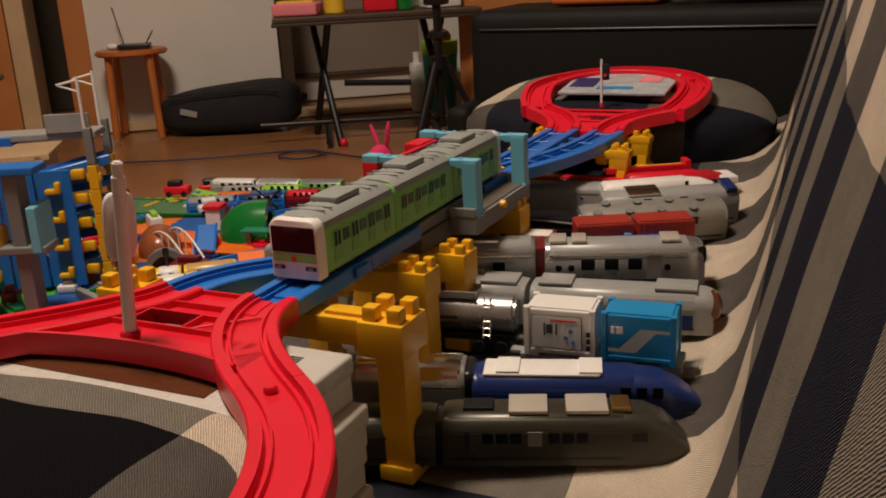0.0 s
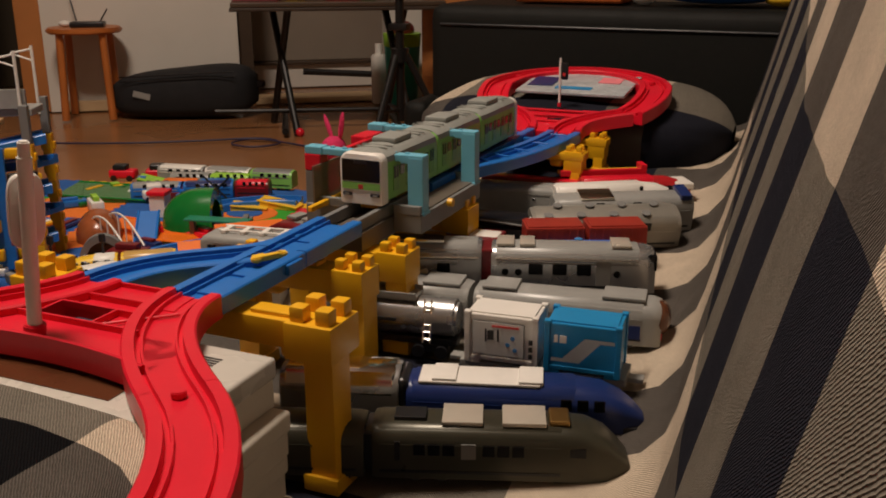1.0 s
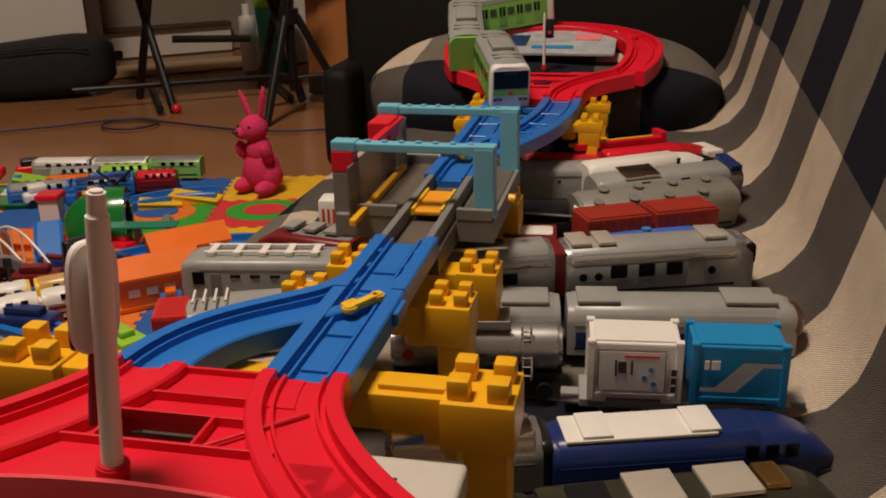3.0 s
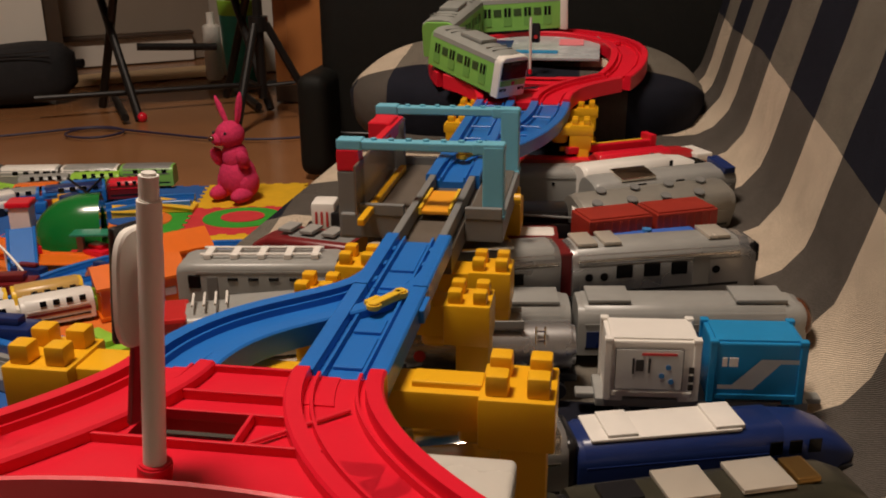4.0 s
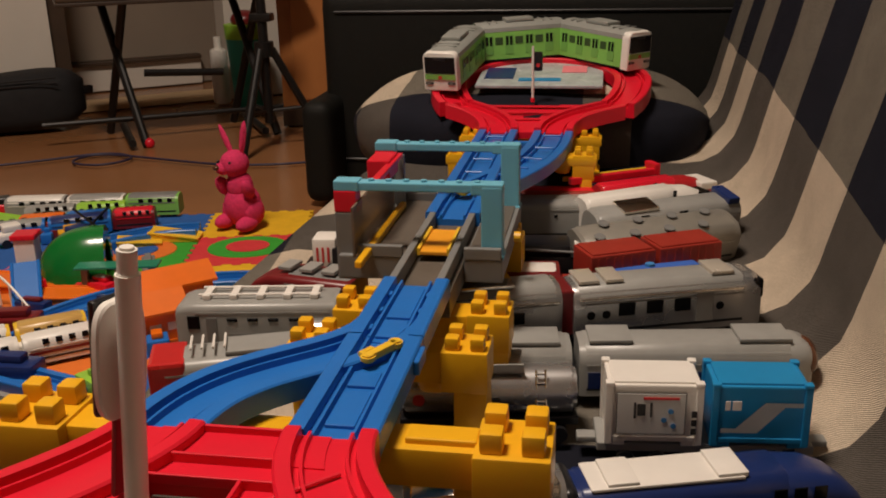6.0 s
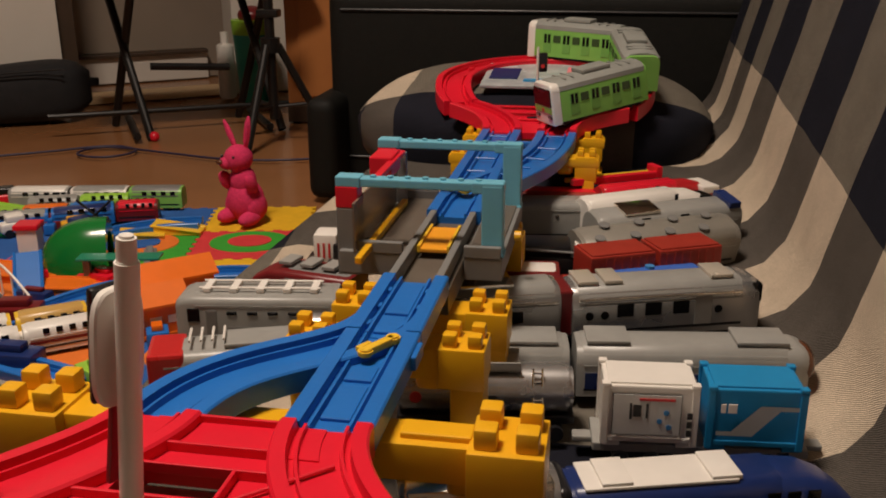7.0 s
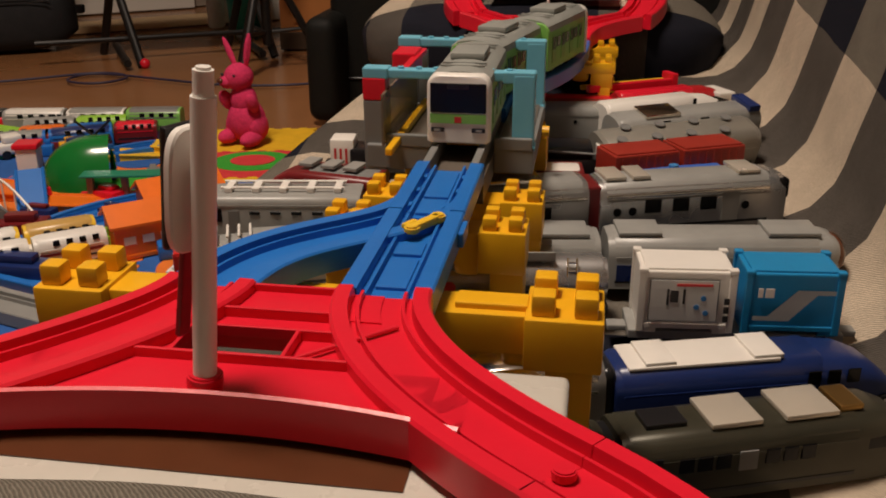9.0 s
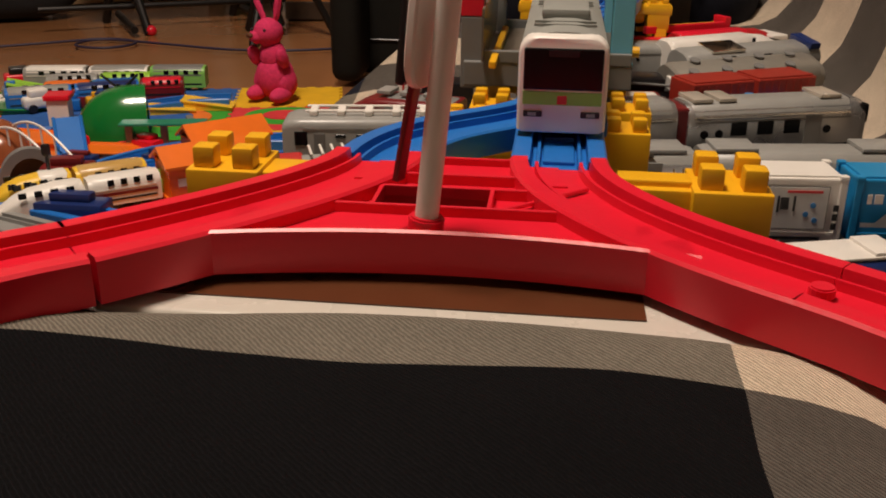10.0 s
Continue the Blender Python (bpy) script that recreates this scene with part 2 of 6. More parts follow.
def frames_along(pts):
    """Each point with its level normal (to the left of the way)."""
    out = []
    for i, p in enumerate(pts):
        a, b = Vector(pts[max(0, i - 1)]), Vector(pts[min(len(pts) - 1, i + 1)])
        d = (b - a).normalized()
        out.append((Vector(p), Vector((-d.y, d.x, 0)).normalized()))
    return out


def sweep(profile, pts, bm=None, caps=True):
    """The profile (offset to the left, height) carried along the points."""
    rings = []
    for p, n in frames_along(pts):
        rings.append([p + n * u + Vector((0, 0, w)) for u, w in profile])
    return loft(rings, caps, bm)


HW = 0.0215
RAIL = [(-HW, -0.0125), (-HW, -0.0010), (-HW + 0.0010, 0), (-0.0130, 0), (-0.0126, -0.0050), (-0.0104, -0.0050), (-0.0100, -0.0022), (-0.0086, -0.0022), (-0.0082, -0.0058),
        (0.0082, -0.0058), (0.0086, -0.0022), (0.0100, -0.0022), (0.0104, -0.0050), (0.0126, -0.0050), (0.0130, 0), (HW - 0.0010, 0), (HW, -0.0010), (HW, -0.0125)]
Z = 0.215


def arc(cx, cy, r, a0, a1, n=24, z=Z):
    return [(cx + r * math.cos(radians(a0 + (a1 - a0) * i / n)), cy + r * math.sin(radians(a0 + (a1 - a0) * i / n)), z) for i in range(n + 1)]


def bez(p0, p1, p2, p3, n=24):
    out = []
    for i in range(n + 1):
        t = i / n
        out.append(tuple((1 - t) ** 3 * a + 3 * t * (1 - t) ** 2 * b + 3 * t * t * (1 - t) * c + t ** 3 * d for a, b, c, d in zip(p0, p1, p2, p3)))
    return out


# ---- the room ----
def seat_z(y):
    return 0.072 + 0.125 * min(max(y, 0), 0.7)


def crease_x(y):
    return 0.295 - (0.055 if y > 0 else 0.12) * min(y, 0.75)


def edge_x(y):
    return -0.218 + (0.0 if y < 0.40 else 0.19 * (min(y, 0.9) - 0.40))


def grid_sheet(rows, uvs, bm=None):
    """A sheet over rows of points, with UV in metres."""
    bm = bm or bmesh.new()
    lay = bm.loops.layers.uv.verify()
    vs = [[bm.verts.new(p) for p in r] for r in rows]
    for i in range(len(rows) - 1):
        for j in range(len(rows[0]) - 1):
            f = bm.faces.new((vs[i][j], vs[i][j + 1], vs[i + 1][j + 1], vs[i + 1][j]))
            for l, (a, b) in zip(f.loops, ((i, j), (i, j + 1), (i + 1, j + 1), (i + 1, j))):
                l[lay].uv = uvs[a][b]
    return bm


def sofa():
    t = thing("sofa", pose(0, 0, 0), "low black leather sofa under a cream and navy plaid throw", "sofa")
    rows, uvs = [], []
    for iy in range(0, 111):
        y = -0.95 + iy * 0.0185
        ex, cx, sz = edge_x(y), crease_x(y), seat_z(y)
        prof = [(ex - 0.030, 0.004), (ex - 0.028, sz * 0.5), (ex - 0.018, sz - 0.022), (ex, sz - 0.004), (ex + 0.03, sz)]
        prof += [(ex + 0.03 + (cx - 0.05 - ex - 0.03) * k / 12, sz) for k in range(1, 13)]
        prof += [(cx - 0.028, sz + 0.003), (cx - 0.01, sz + 0.012), (cx + 0.006, sz + 0.032)]
        prof += [(cx + 0.012 + 0.24 * h, sz + 0.05 + h) for h in [0.028 * k for k in range(0, 15)]]
        top = prof[-1]
        prof += [(top[0] + 0.03, top[1] + 0.022), (top[0] + 0.09, top[1] + 0.025), (top[0] + 0.16, top[1] - 0.02), (top[0] + 0.17, 0.0)]
        row, uv, s, last = [], [], 0.0, prof[4]
        for k, (x, z) in enumerate(prof):
            fold = 0.004 * noise.noise(Vector((x * 9, y * 5, z * 9))) + 0.0016 * noise.noise(Vector((x * 40, y * 22, z * 40)))
            row.append((x, y, max(0.003, z + fold * (0.2 if k < 4 else 1))))
            s += math.hypot(x - last[0], z - last[1]) * (1 if k > 4 else -0.0)
            last = (x, z)
            uv.append((s if k > 4 else x - prof[4][0], y))
        # arc length measured from the crease, so that the stripes run along it
        base = uv[19][0]
        rows.append(row)
        uvs.append([(u - base, v) for u, v in uv])
    part("throw", grid_sheet(rows, uvs), CLOTH, t, "woven plaid throw, cream, grey and navy", smooth=True)
    # far arm with rounded edges, its top and front in leather
    arm = box(0.86, 0.26, 0.335, 0.028, at=(0.085, 1.285, 0.0), seg=4)
    part("armrest", arm, LEATHER, t, "black leather armrest", smooth=True)
    side = box(0.050, 0.16, 0.165, 0.024, at=(-0.338, 1.150, 0.004), seg=6)
    part("arm_pad", side, LEATHER, t, "rounded black leather end pad", smooth=True)
    for z in (0.30, 0.06):
        part("seam", rod((-0.32, 1.154, z), (0.49, 1.154, z), 0.0025), BLACKP, t)
    return t


def pillow(name, cx, cy, zb, sx, sy, sz, rz, label, rx=0, cloth=None, ex=0.72):
    t = thing(name, pose(cx, cy, zb, rx, 0, rz), label, "pillow")
    n, m = 44, 40 if ex > 0.5 else 120
    rows, uvs = [], []
    # length of cloth round the pillow, from the middle of its top
    girth, last = [], None
    for j in range(m + 1):
        c, s = math.cos(2 * math.pi * j / m), math.sin(2 * math.pi * j / m)
        here = Vector((math.copysign(abs(c) ** ex, c) * sz / 2, math.copysign(abs(s) ** ex, s) * sy / 2))
        girth.append(0 if last is None else girth[-1] + (here - last).length)
        last = here
    for i in range(n + 1):
        a = -1 + 2 * i / n
        k = max(0.03, (1 - abs(a) ** (3.4 if ex > 0.5 else 14))) ** 0.5
        row, uv = [], []
        for j in range(m + 1):
            b = 2 * math.pi * j / m
            c, s = math.cos(b), math.sin(b)
            p, q = math.copysign(abs(c) ** ex, c), math.copysign(abs(s) ** ex, s)
            w = 0.005 * noise.noise(Vector((a * 3, c * 2, s * 2 + cy)))
            row.append((a * sx / 2, q * (sy / 2 * k + w), sz / 2 + p * (sz / 2 * k + w)))
            uv.append((a * sx / 2, (sy + sz) * 0.8 * j / m if ex > 0.5 else girth[j]))
        rows.append(row)
        uvs.append(uv)
    part("cover", grid_sheet(rows, uvs), cloth or PILLOWM, t, smooth=True)
    return t


def room():
    f = box(6.4, 6.4, 0.05, at=(-0.7, 0.6, -0.054))
    tagged(part("floor", f, FLOORM), "glossy reddish brown wooden floor", "floor", kind="structure")
    # wall behind the desk, turned against the sofa
    m = pose(-1.165, 1.860, 0, 0, 0, 36)
    w = tagged(part("wall_north", box(0.518, 0.1, 2.4, at=(-0.338, 0.05, 0)), WALLP, m=m), "plain white papered wall", "wall", kind="structure")
    # back of the hall: its dimness is painted into the wall colour
    tagged(part("wall_alcove", box(3.4, 0.1, 2.4, at=(1.64, 0.42, 0)), DIMHALL, m=m), "brownish grey wall of the hall behind the desk, darkened in colour for the dim hall", "wall", kind="structure")
    tagged(part("wall_return", box(0.04, 0.36, 2.4, at=(-0.058, 0.21, 0)), DARKPOST, m=m), "dark brown wooden door post", "wall", kind="structure")
    tagged(part("baseboard", box(0.46, 0.012, 0.03, 0.003, at=(-0.320, -0.007, 0)), LIGHTWOOD, m=m), "pale wooden skirting", "baseboard", kind="structure")
    tagged(part("wall_end", box(0.17, 0.1, 2.4, at=(0.435, 0.05, 0)), WALLP, m=m), "white wall beside the hall opening", "wall", kind="structure")
    tagged(part("threshold", box(0.39, 0.10, 0.016, 0.003, at=(0.156, 0.05, 0)), LIGHTWOOD, m=m), "pale wooden threshold of the hall opening", "threshold", kind="structure")
    tagged(part("plinth", box(0.39, 0.03, 0.075, 0.003, at=(0.156, 0.352, 0)), WALLP, m=m), "white low plinth at the end of the hall", "plinth", kind="structure")
    tagged(part("ledge", box(0.39, 0.05, 0.010, 0.002, at=(0.156, 0.342, 0.0755)), DARKPOST, m=m), "dark brown ledge on the plinth", "ledge", kind="structure")
    # door to a dark room at the wall's end
    tagged(part("door_frame", box(0.066, 0.14, 2.1, 0.004, at=(-0.630, 0.072, 0)), DOORWOOD, m=m), "orange brown wooden door post", "door frame", kind="structure")
    tagged(part("door_post", box(0.050, 0.14, 2.1, 0.004, at=(-0.778, 0.072, 0)), LIGHTWOOD, m=m), "pale wooden door post", "door frame", kind="structure")
    # the unlit room's shade is put into this wall's colour
    tagged(part("wall_shaded", box(1.2, 0.05, 2.3, at=(-0.95, 0.6, 0)), SHADEDROOM, m=m), "wall of the unlit room behind the doorway, shade put into its colour", "wall", kind="structure")
    tagged(part("door_panel", box(0.085, 0.05, 2.1, 0.004, at=(-0.848, 0.026, 0)), DOORWOOD, m=m), "orange brown wooden door leaf", "door", kind="structure")
    tagged(part("wall_west", box(2.6, 0.1, 2.4, at=(-2.28, 0.06, 0)), DOORDARK, m=m), "dark wood panelled wall", "wall", kind="structure")
    tagged(part("wall_south", box(6.4, 0.1, 2.4, at=(-0.7, -2.6, 0)), WALLP), "white wall", "wall", kind="structure")
    tagged(part("wall_east", box(0.1, 6.4, 2.4, at=(1.5, 0.6, 0)), WALLP), "white wall", "wall", kind="structure")
    tagged(part("wall_left", box(0.1, 6.4, 2.4, at=(-3.85, 0.6, 0)), WALLP), "white wall", "wall", kind="structure")
    tagged(part("ceiling", box(6.4, 6.4, 0.05, at=(-0.7, 0.6, 2.1)), CEIL), "white ceiling", "ceiling", kind="structure")
    l = thing("ceiling_light", pose(-0.40, 0.0, 2.03), "round white ceiling lamp, lit", "lamp")
    part("housing", cyl(0.25, 0.03, 32, at=(0, 0, 0.035)), WHITEP, l)
    part("diffuser", cyl(0.24, 0.012, 32, at=(0, 0, 0.02)), LAMPGLOW, l)


room()
sofa()
pillow("pillow", 0.016, 0.868, 0.128, 0.452, 0.31, 0.116, 1, "grey, navy and cream plaid pillow leaning on the armrest", 4, None, 0.56)
pillow("pillow", -0.16, -0.379, 0.046, 0.60, 0.53, 0.157, 0, "black, grey and cream plaid pillow under the near loop", 0, NEARPILLOWM, 0.22)


# ---- the railway ----
def rail_thing(name, label, group="track pieces"):
    return thing(name, pose(0, 0, 0), label, "toy track", group)


def sleepers(name, bm_pts, material, parent, n, w=0.0195):
    """Raised cross ribs between the grooves."""
    fr = frames_along(bm_pts)
    for k in range(n):
        p, nn = fr[int((k + 0.5) * len(fr) / n)]
        a = math.degrees(math.atan2(nn.y, nn.x))
        part(name, box(w, 0.0025, 0.0016, 0.0004, seg=1), material, parent, m=Matrix.Translation((p.x, p.y, p.z - 0.0024)) @ pose(0, 0, 0, 0, 0, a))


def lines(pts, n):
    (x0, y0, z0), (x1, y1, z1) = pts
    return [(x0 + (x1 - x0) * i / n, y0 + (y1 - y0) * i / n, z0 + (z1 - z0) * i / n) for i in range(n + 1)]


YF = 0.662
NEAR_BRANCH = bez((0, 0.140, Z), (0, 0.070, Z), (-0.074, 0.078, Z), (-0.080, 0.0, Z))
FAR_BRANCH = bez((0, 0.37, Z), (0.0, 0.46, Z), (0.060, 0.47, Z), (0.060, YF, Z))


def lever(x, y, rz, parent):
    l = cyl(0.0042, 0.004, 16, bevel=0.001)
    box(0.0055, 0.024, 0.0045, 0.0014, at=(0, 0.010, 0), bm=l)
    cyl(0.0042, 0.0045, 16, at=(0, 0.021, 0), bevel=0.001, bm=l)
    box(0.0035, 0.010, 0.004, 0.001, at=(-0.005, 0.004, 0.0), bm=l)
    part("point_lever", l, LEVERYELLOW, parent, "yellow point lever", smooth=True, m=pose(x, y, Z - 0.002, 0, 0, rz))


def near_points():
    t = rail_thing("points_track", "bright blue toy track points joining two red loop tracks")
    part("main_rail", sweep(RAIL, lines([(0, 0.0, Z), (0, 0.106, Z)], 4)), BLUE, t, smooth=True)
    part("branch_rail", sweep([(u, w - 0.0006) for u, w in RAIL], NEAR_BRANCH), BLUE, t, smooth=True)
    for y0, y1 in ((0.012, 0.046), (0.052, 0.068)):
        part("floor_panel", box(0.0145, y1 - y0, 0.0022, 0.0006, at=(0, (y0 + y1) / 2, Z - 0.0062)), BLUE, t)
    lever(-0.002, 0.076, -30, t)
    part("side_clip", box(0.006, 0.02, 0.008, 0.001, at=(0.0215, 0.088, Z - 0.010)), BLUE, t)
    # short straight up to the station
    s = rail_thing("straight_track", "short straight blue toy track with a shallow channel")
    part("rail", sweep(RAIL, lines([(0, 0.1075, Z), (0, 0.196, Z)], 4)), BLUE, s, smooth=True)
    for y0, y1 in ((0.112, 0.136), (0.140, 0.188)):
        part("floor_panel", box(0.0145, y1 - y0, 0.0022, 0.0006, at=(0, (y0 + y1) / 2, Z - 0.0062)), BLUE, s)
    for x in (-1, 1):
        for y in (0.122, 0.148, 0.174):
            part("rail_notch", box(0.0022, 0.006, 0.0030, 0.0005, at=(x * 0.0116, y, Z - 0.0052)), BLUE, s)
    # points behind the station
    f = rail_thing("points_track", "blue toy track points widening to two tracks before the far loop")
    part("main_rail", sweep(RAIL, lines([(0, 0.342, Z), (0, YF, Z)], 6)), BLUE, f, smooth=True)
    part("branch_rail", sweep([(u, w - 0.0006) for u, w in RAIL], FAR_BRANCH), BLUE, f, smooth=True)
    sleepers("sleeper", lines([(0, 0.40, Z), (0, YF - 0.006, Z)], 40), BLUE, f, 5)
    sleepers("sleeper", FAR_BRANCH[10:], BLUE, f, 5)
    for y in (0.545, 0.582, 0.62):
        part("tie_bar", box(0.026, 0.008, 0.006, 0.001, at=(0.030, y, Z - 0.010)), BLUE, f)
    lever(0.0, 0.400, -25, f)


def ring_z(y):
    if y < YF:
        return Z
    return Z + 0.30 * (min(y, YF + 0.124) - YF) + 0.10 * max(0.0, y - YF - 0.124)


FC, FR = (0.0365, 0.782), 0.109
def lift(pts):
    return [(x, y, ring_z(y)) for x, y, *_ in pts]


FAR_LEFT = lift(bez((0, YF), (0, YF + 0.034), (-0.040, YF + 0.052), (FC[0] + FR * math.cos(radians(213)), FC[1] + FR * math.sin(radians(213))), 16))
FAR_ARC = lift(arc(*FC, FR, 213, -33, 56))
FAR_RIGHT = lift(bez((FC[0] + FR * math.cos(radians(-33)), FC[1] + FR * math.sin(radians(-33))), (0.110, YF + 0.052), (0.060, YF + 0.034), (0.060, YF), 16))
NC, NR = (-0.040, -0.286), 0.205
NEAR_RIGHT = bez((0, 0.0, Z), (0, -0.050, Z), (0.046, -0.094, Z), (NC[0] + NR * math.cos(radians(53)), NC[1] + NR * math.sin(radians(53)), Z), 20)
NEAR_ARC = arc(*NC, NR, 53, -233, 60)
NEAR_LEFT = bez((NC[0] + NR * math.cos(radians(127)), NC[1] + NR * math.sin(radians(127)), Z), (-0.130, -0.090, Z), (-0.080, -0.036, Z), (-0.080, 0.0, Z), 20)
LIP = [(-HW, -0.0145), (-HW, 0.0008), (-HW + 0.0012, 0.002), (-0.0138, 0.002), (-0.0132, -0.0038), (-0.0108, -0.0038), (-0.0104, -0.0004), (-0.0090, -0.0004), (-0.0086, -0.0040),
       (0.0086, -0.0040), (0.0090, -0.0004), (0.0104, -0.0004), (0.0108, -0.0038), (0.0132, -0.0038), (0.0138, 0.002), (HW - 0.0012, 0.002), (HW, 0.0008), (HW, -0.0145)]


def plate(left, right, z0, z1, bm=None):
    """A flat web between two rows of points (left[i] opposite right[i])."""
    rings = []
    for a, b in zip(left, right):
        rings.append([(a[0], a[1], a[2] + z0), (b[0], b[1], b[2] + z0), (b[0], b[1], b[2] + z1), (a[0], a[1], a[2] + z1)])
    return loft(rings, True, bm)


def inner(pts, side, n):
    fr = frames_along(pts)
    out = []
    for i in range(n + 1):
        p, nn = fr[round(i * (len(fr) - 1) / n)]
        out.append(tuple(p + nn * side))
    return out


def loop_track(name, legs, ring, a_in, b_in, label, base_label, front):
    t = rail_thing(name, label)
    for p in legs:
        part("leg_rail", sweep(LIP, p), RED, t, smooth=True)
    n = len(ring) // 4
    for k in range(4):
        seg = ring[k * n:(k + 1) * n + 1] if k < 3 else ring[k * n:]
        part("curve_rail", sweep(LIP, seg), RED, t, smooth=True)
    for k in range(0, 4):
        p, nn = frames_along(ring)[min(k * n, len(ring) - 1)]
        a = math.degrees(math.atan2(nn.y, nn.x))
        part("joint_lug", cyl(0.0042, 0.004, 16, bevel=0.0006), RED, t, m=Matrix.Translation((p.x, p.y, p.z - 0.0038)) @ pose(0, 0, 0, 0, 0, a))
    L, R = inner(a_in, front * (HW - 0.002), 12), inner(b_in, front * -(HW - 0.002), 12)
    if front < 0:
        # web in three steps, with an opening in the middle
        part("web", plate(L[:4], R[:4], -0.0105, -0.0035), RED, t)
        for i0, i1 in ((3, 8),):
            a, b = L[i0:i1 + 1], R[i0:i1 + 1]
            q = lambda u, v, k: tuple(u[c] + (v[c] - u[c]) * k for c in range(3))
            part("web", plate(a, [q(u, v, 0.36) for u, v in zip(a, b)], -0.0105, -0.0050), RED, t)
            part("web", plate([q(u, v, 0.64) for u, v in zip(a, b)], b, -0.0105, -0.0050), RED, t)
        part("web", plate(L[7:], R[7:], -0.0105, -0.0048), RED, t)
        for i in (3, 5, 8):
            part("rib", rod(Vector(L[i]) + Vector((0, 0, -0.002)), Vector(R[i]) + Vector((0, 0, -0.002)), 0.0016, 8), RED, t)
    return t


NEAR_LEFT_OUT = NEAR_LEFT[::-1]
near = loop_track("loop_track", (NEAR_RIGHT, NEAR_LEFT), NEAR_ARC, NEAR_LEFT_OUT, NEAR_RIGHT, "glossy red toy loop track lying on stacked white boxes", "", 1)
# web of the near loop: a plate with ribs and an opening, closed by a curved skirt
def leg_x(pts, y):
    q = sorted((p[1], p[0]) for p in pts)
    return float(np.interp(y, [a for a, _ in q], [b for _, b in q]))


def skirt_y(x):
    k = (x + 0.036) / 0.122
    return -0.097 - 0.022 * k * k


XL, XR = -0.128, 0.048
sk = [(XL + (XR - XL) * i / 28, skirt_y(XL + (XR - XL) * i / 28), Z) for i in range(29)]
part("skirt", sweep([(-0.0014, -0.0145), (-0.0014, 0.0012), (0.0, 0.002), (0.0014, 0.0012), (0.0014, -0.0145)], sk), RED, near, smooth=True)
HX0, HX1, HY0, HY1 = -0.071, -0.026, -0.066, -0.043


def web_strip(y0, y1, xa, xb, z):
    n = 8
    part("web", plate([(xa(y0 + (y1 - y0) * i / n), y0 + (y1 - y0) * i / n, Z) for i in range(n + 1)], [(xb(y0 + (y1 - y0) * i / n), y0 + (y1 - y0) * i / n, Z) for i in range(n + 1)], -0.0105, z), RED, near)


lx, rx_ = (lambda y: leg_x(NEAR_LEFT_OUT, y)), (lambda y: leg_x(NEAR_RIGHT, y))
web_strip(0.0, -0.026, lx, rx_, -0.0032)
web_strip(-0.026, HY1, lx, rx_, -0.0045)
web_strip(HY1, HY0, lx, lambda y: HX0, -0.0045)
web_strip(HY1, HY0, lambda y: HX1, rx_, -0.0045)
top = [(x, HY0 if abs(x + 0.036) < 0.095 else max(HY0 - (abs(x + 0.036) - 0.095) * 0.9, y + 0.002), Z) for x, y, z in sk]
part("web", plate(sk, top, -0.0105, -0.0040), RED, near)
for y in (-0.002, -0.026, HY1, HY0):
    part("rib", box(rx_(y) - lx(y) - 0.03, 0.0018, 0.0050, 0.0005, at=((rx_(y) + lx(y)) / 2, y, Z - 0.0048)), RED, near)
for x in (HX0, HX1):
    part("rib", box(0.0018, HY1 - HY0, 0.0050, 0.0005, at=(x, (HY0 + HY1) / 2, Z - 0.0048)), RED, near)
    part("hole_wall", box(0.0012, HY1 - HY0, 0.006, at=(x, (HY0 + HY1) / 2, Z - 0.0105)), RED, near)
part("post_socket", cyl(0.0062, 0.005, 20, at=(-0.047, -0.090, Z - 0.0042), bevel=0.0008), RED, near, smooth=True)
part("rib", rod((HX1, HY0, Z - 0.0025), (0.012, -0.03, Z - 0.0025), 0.0010, 8), RED, near)
far = loop_track("loop_track", (FAR_LEFT, FAR_RIGHT), FAR_ARC, FAR_LEFT, FAR_RIGHT[::-1], "glossy red toy loop track lying on a plaid pillow", "", -1)
near_points()


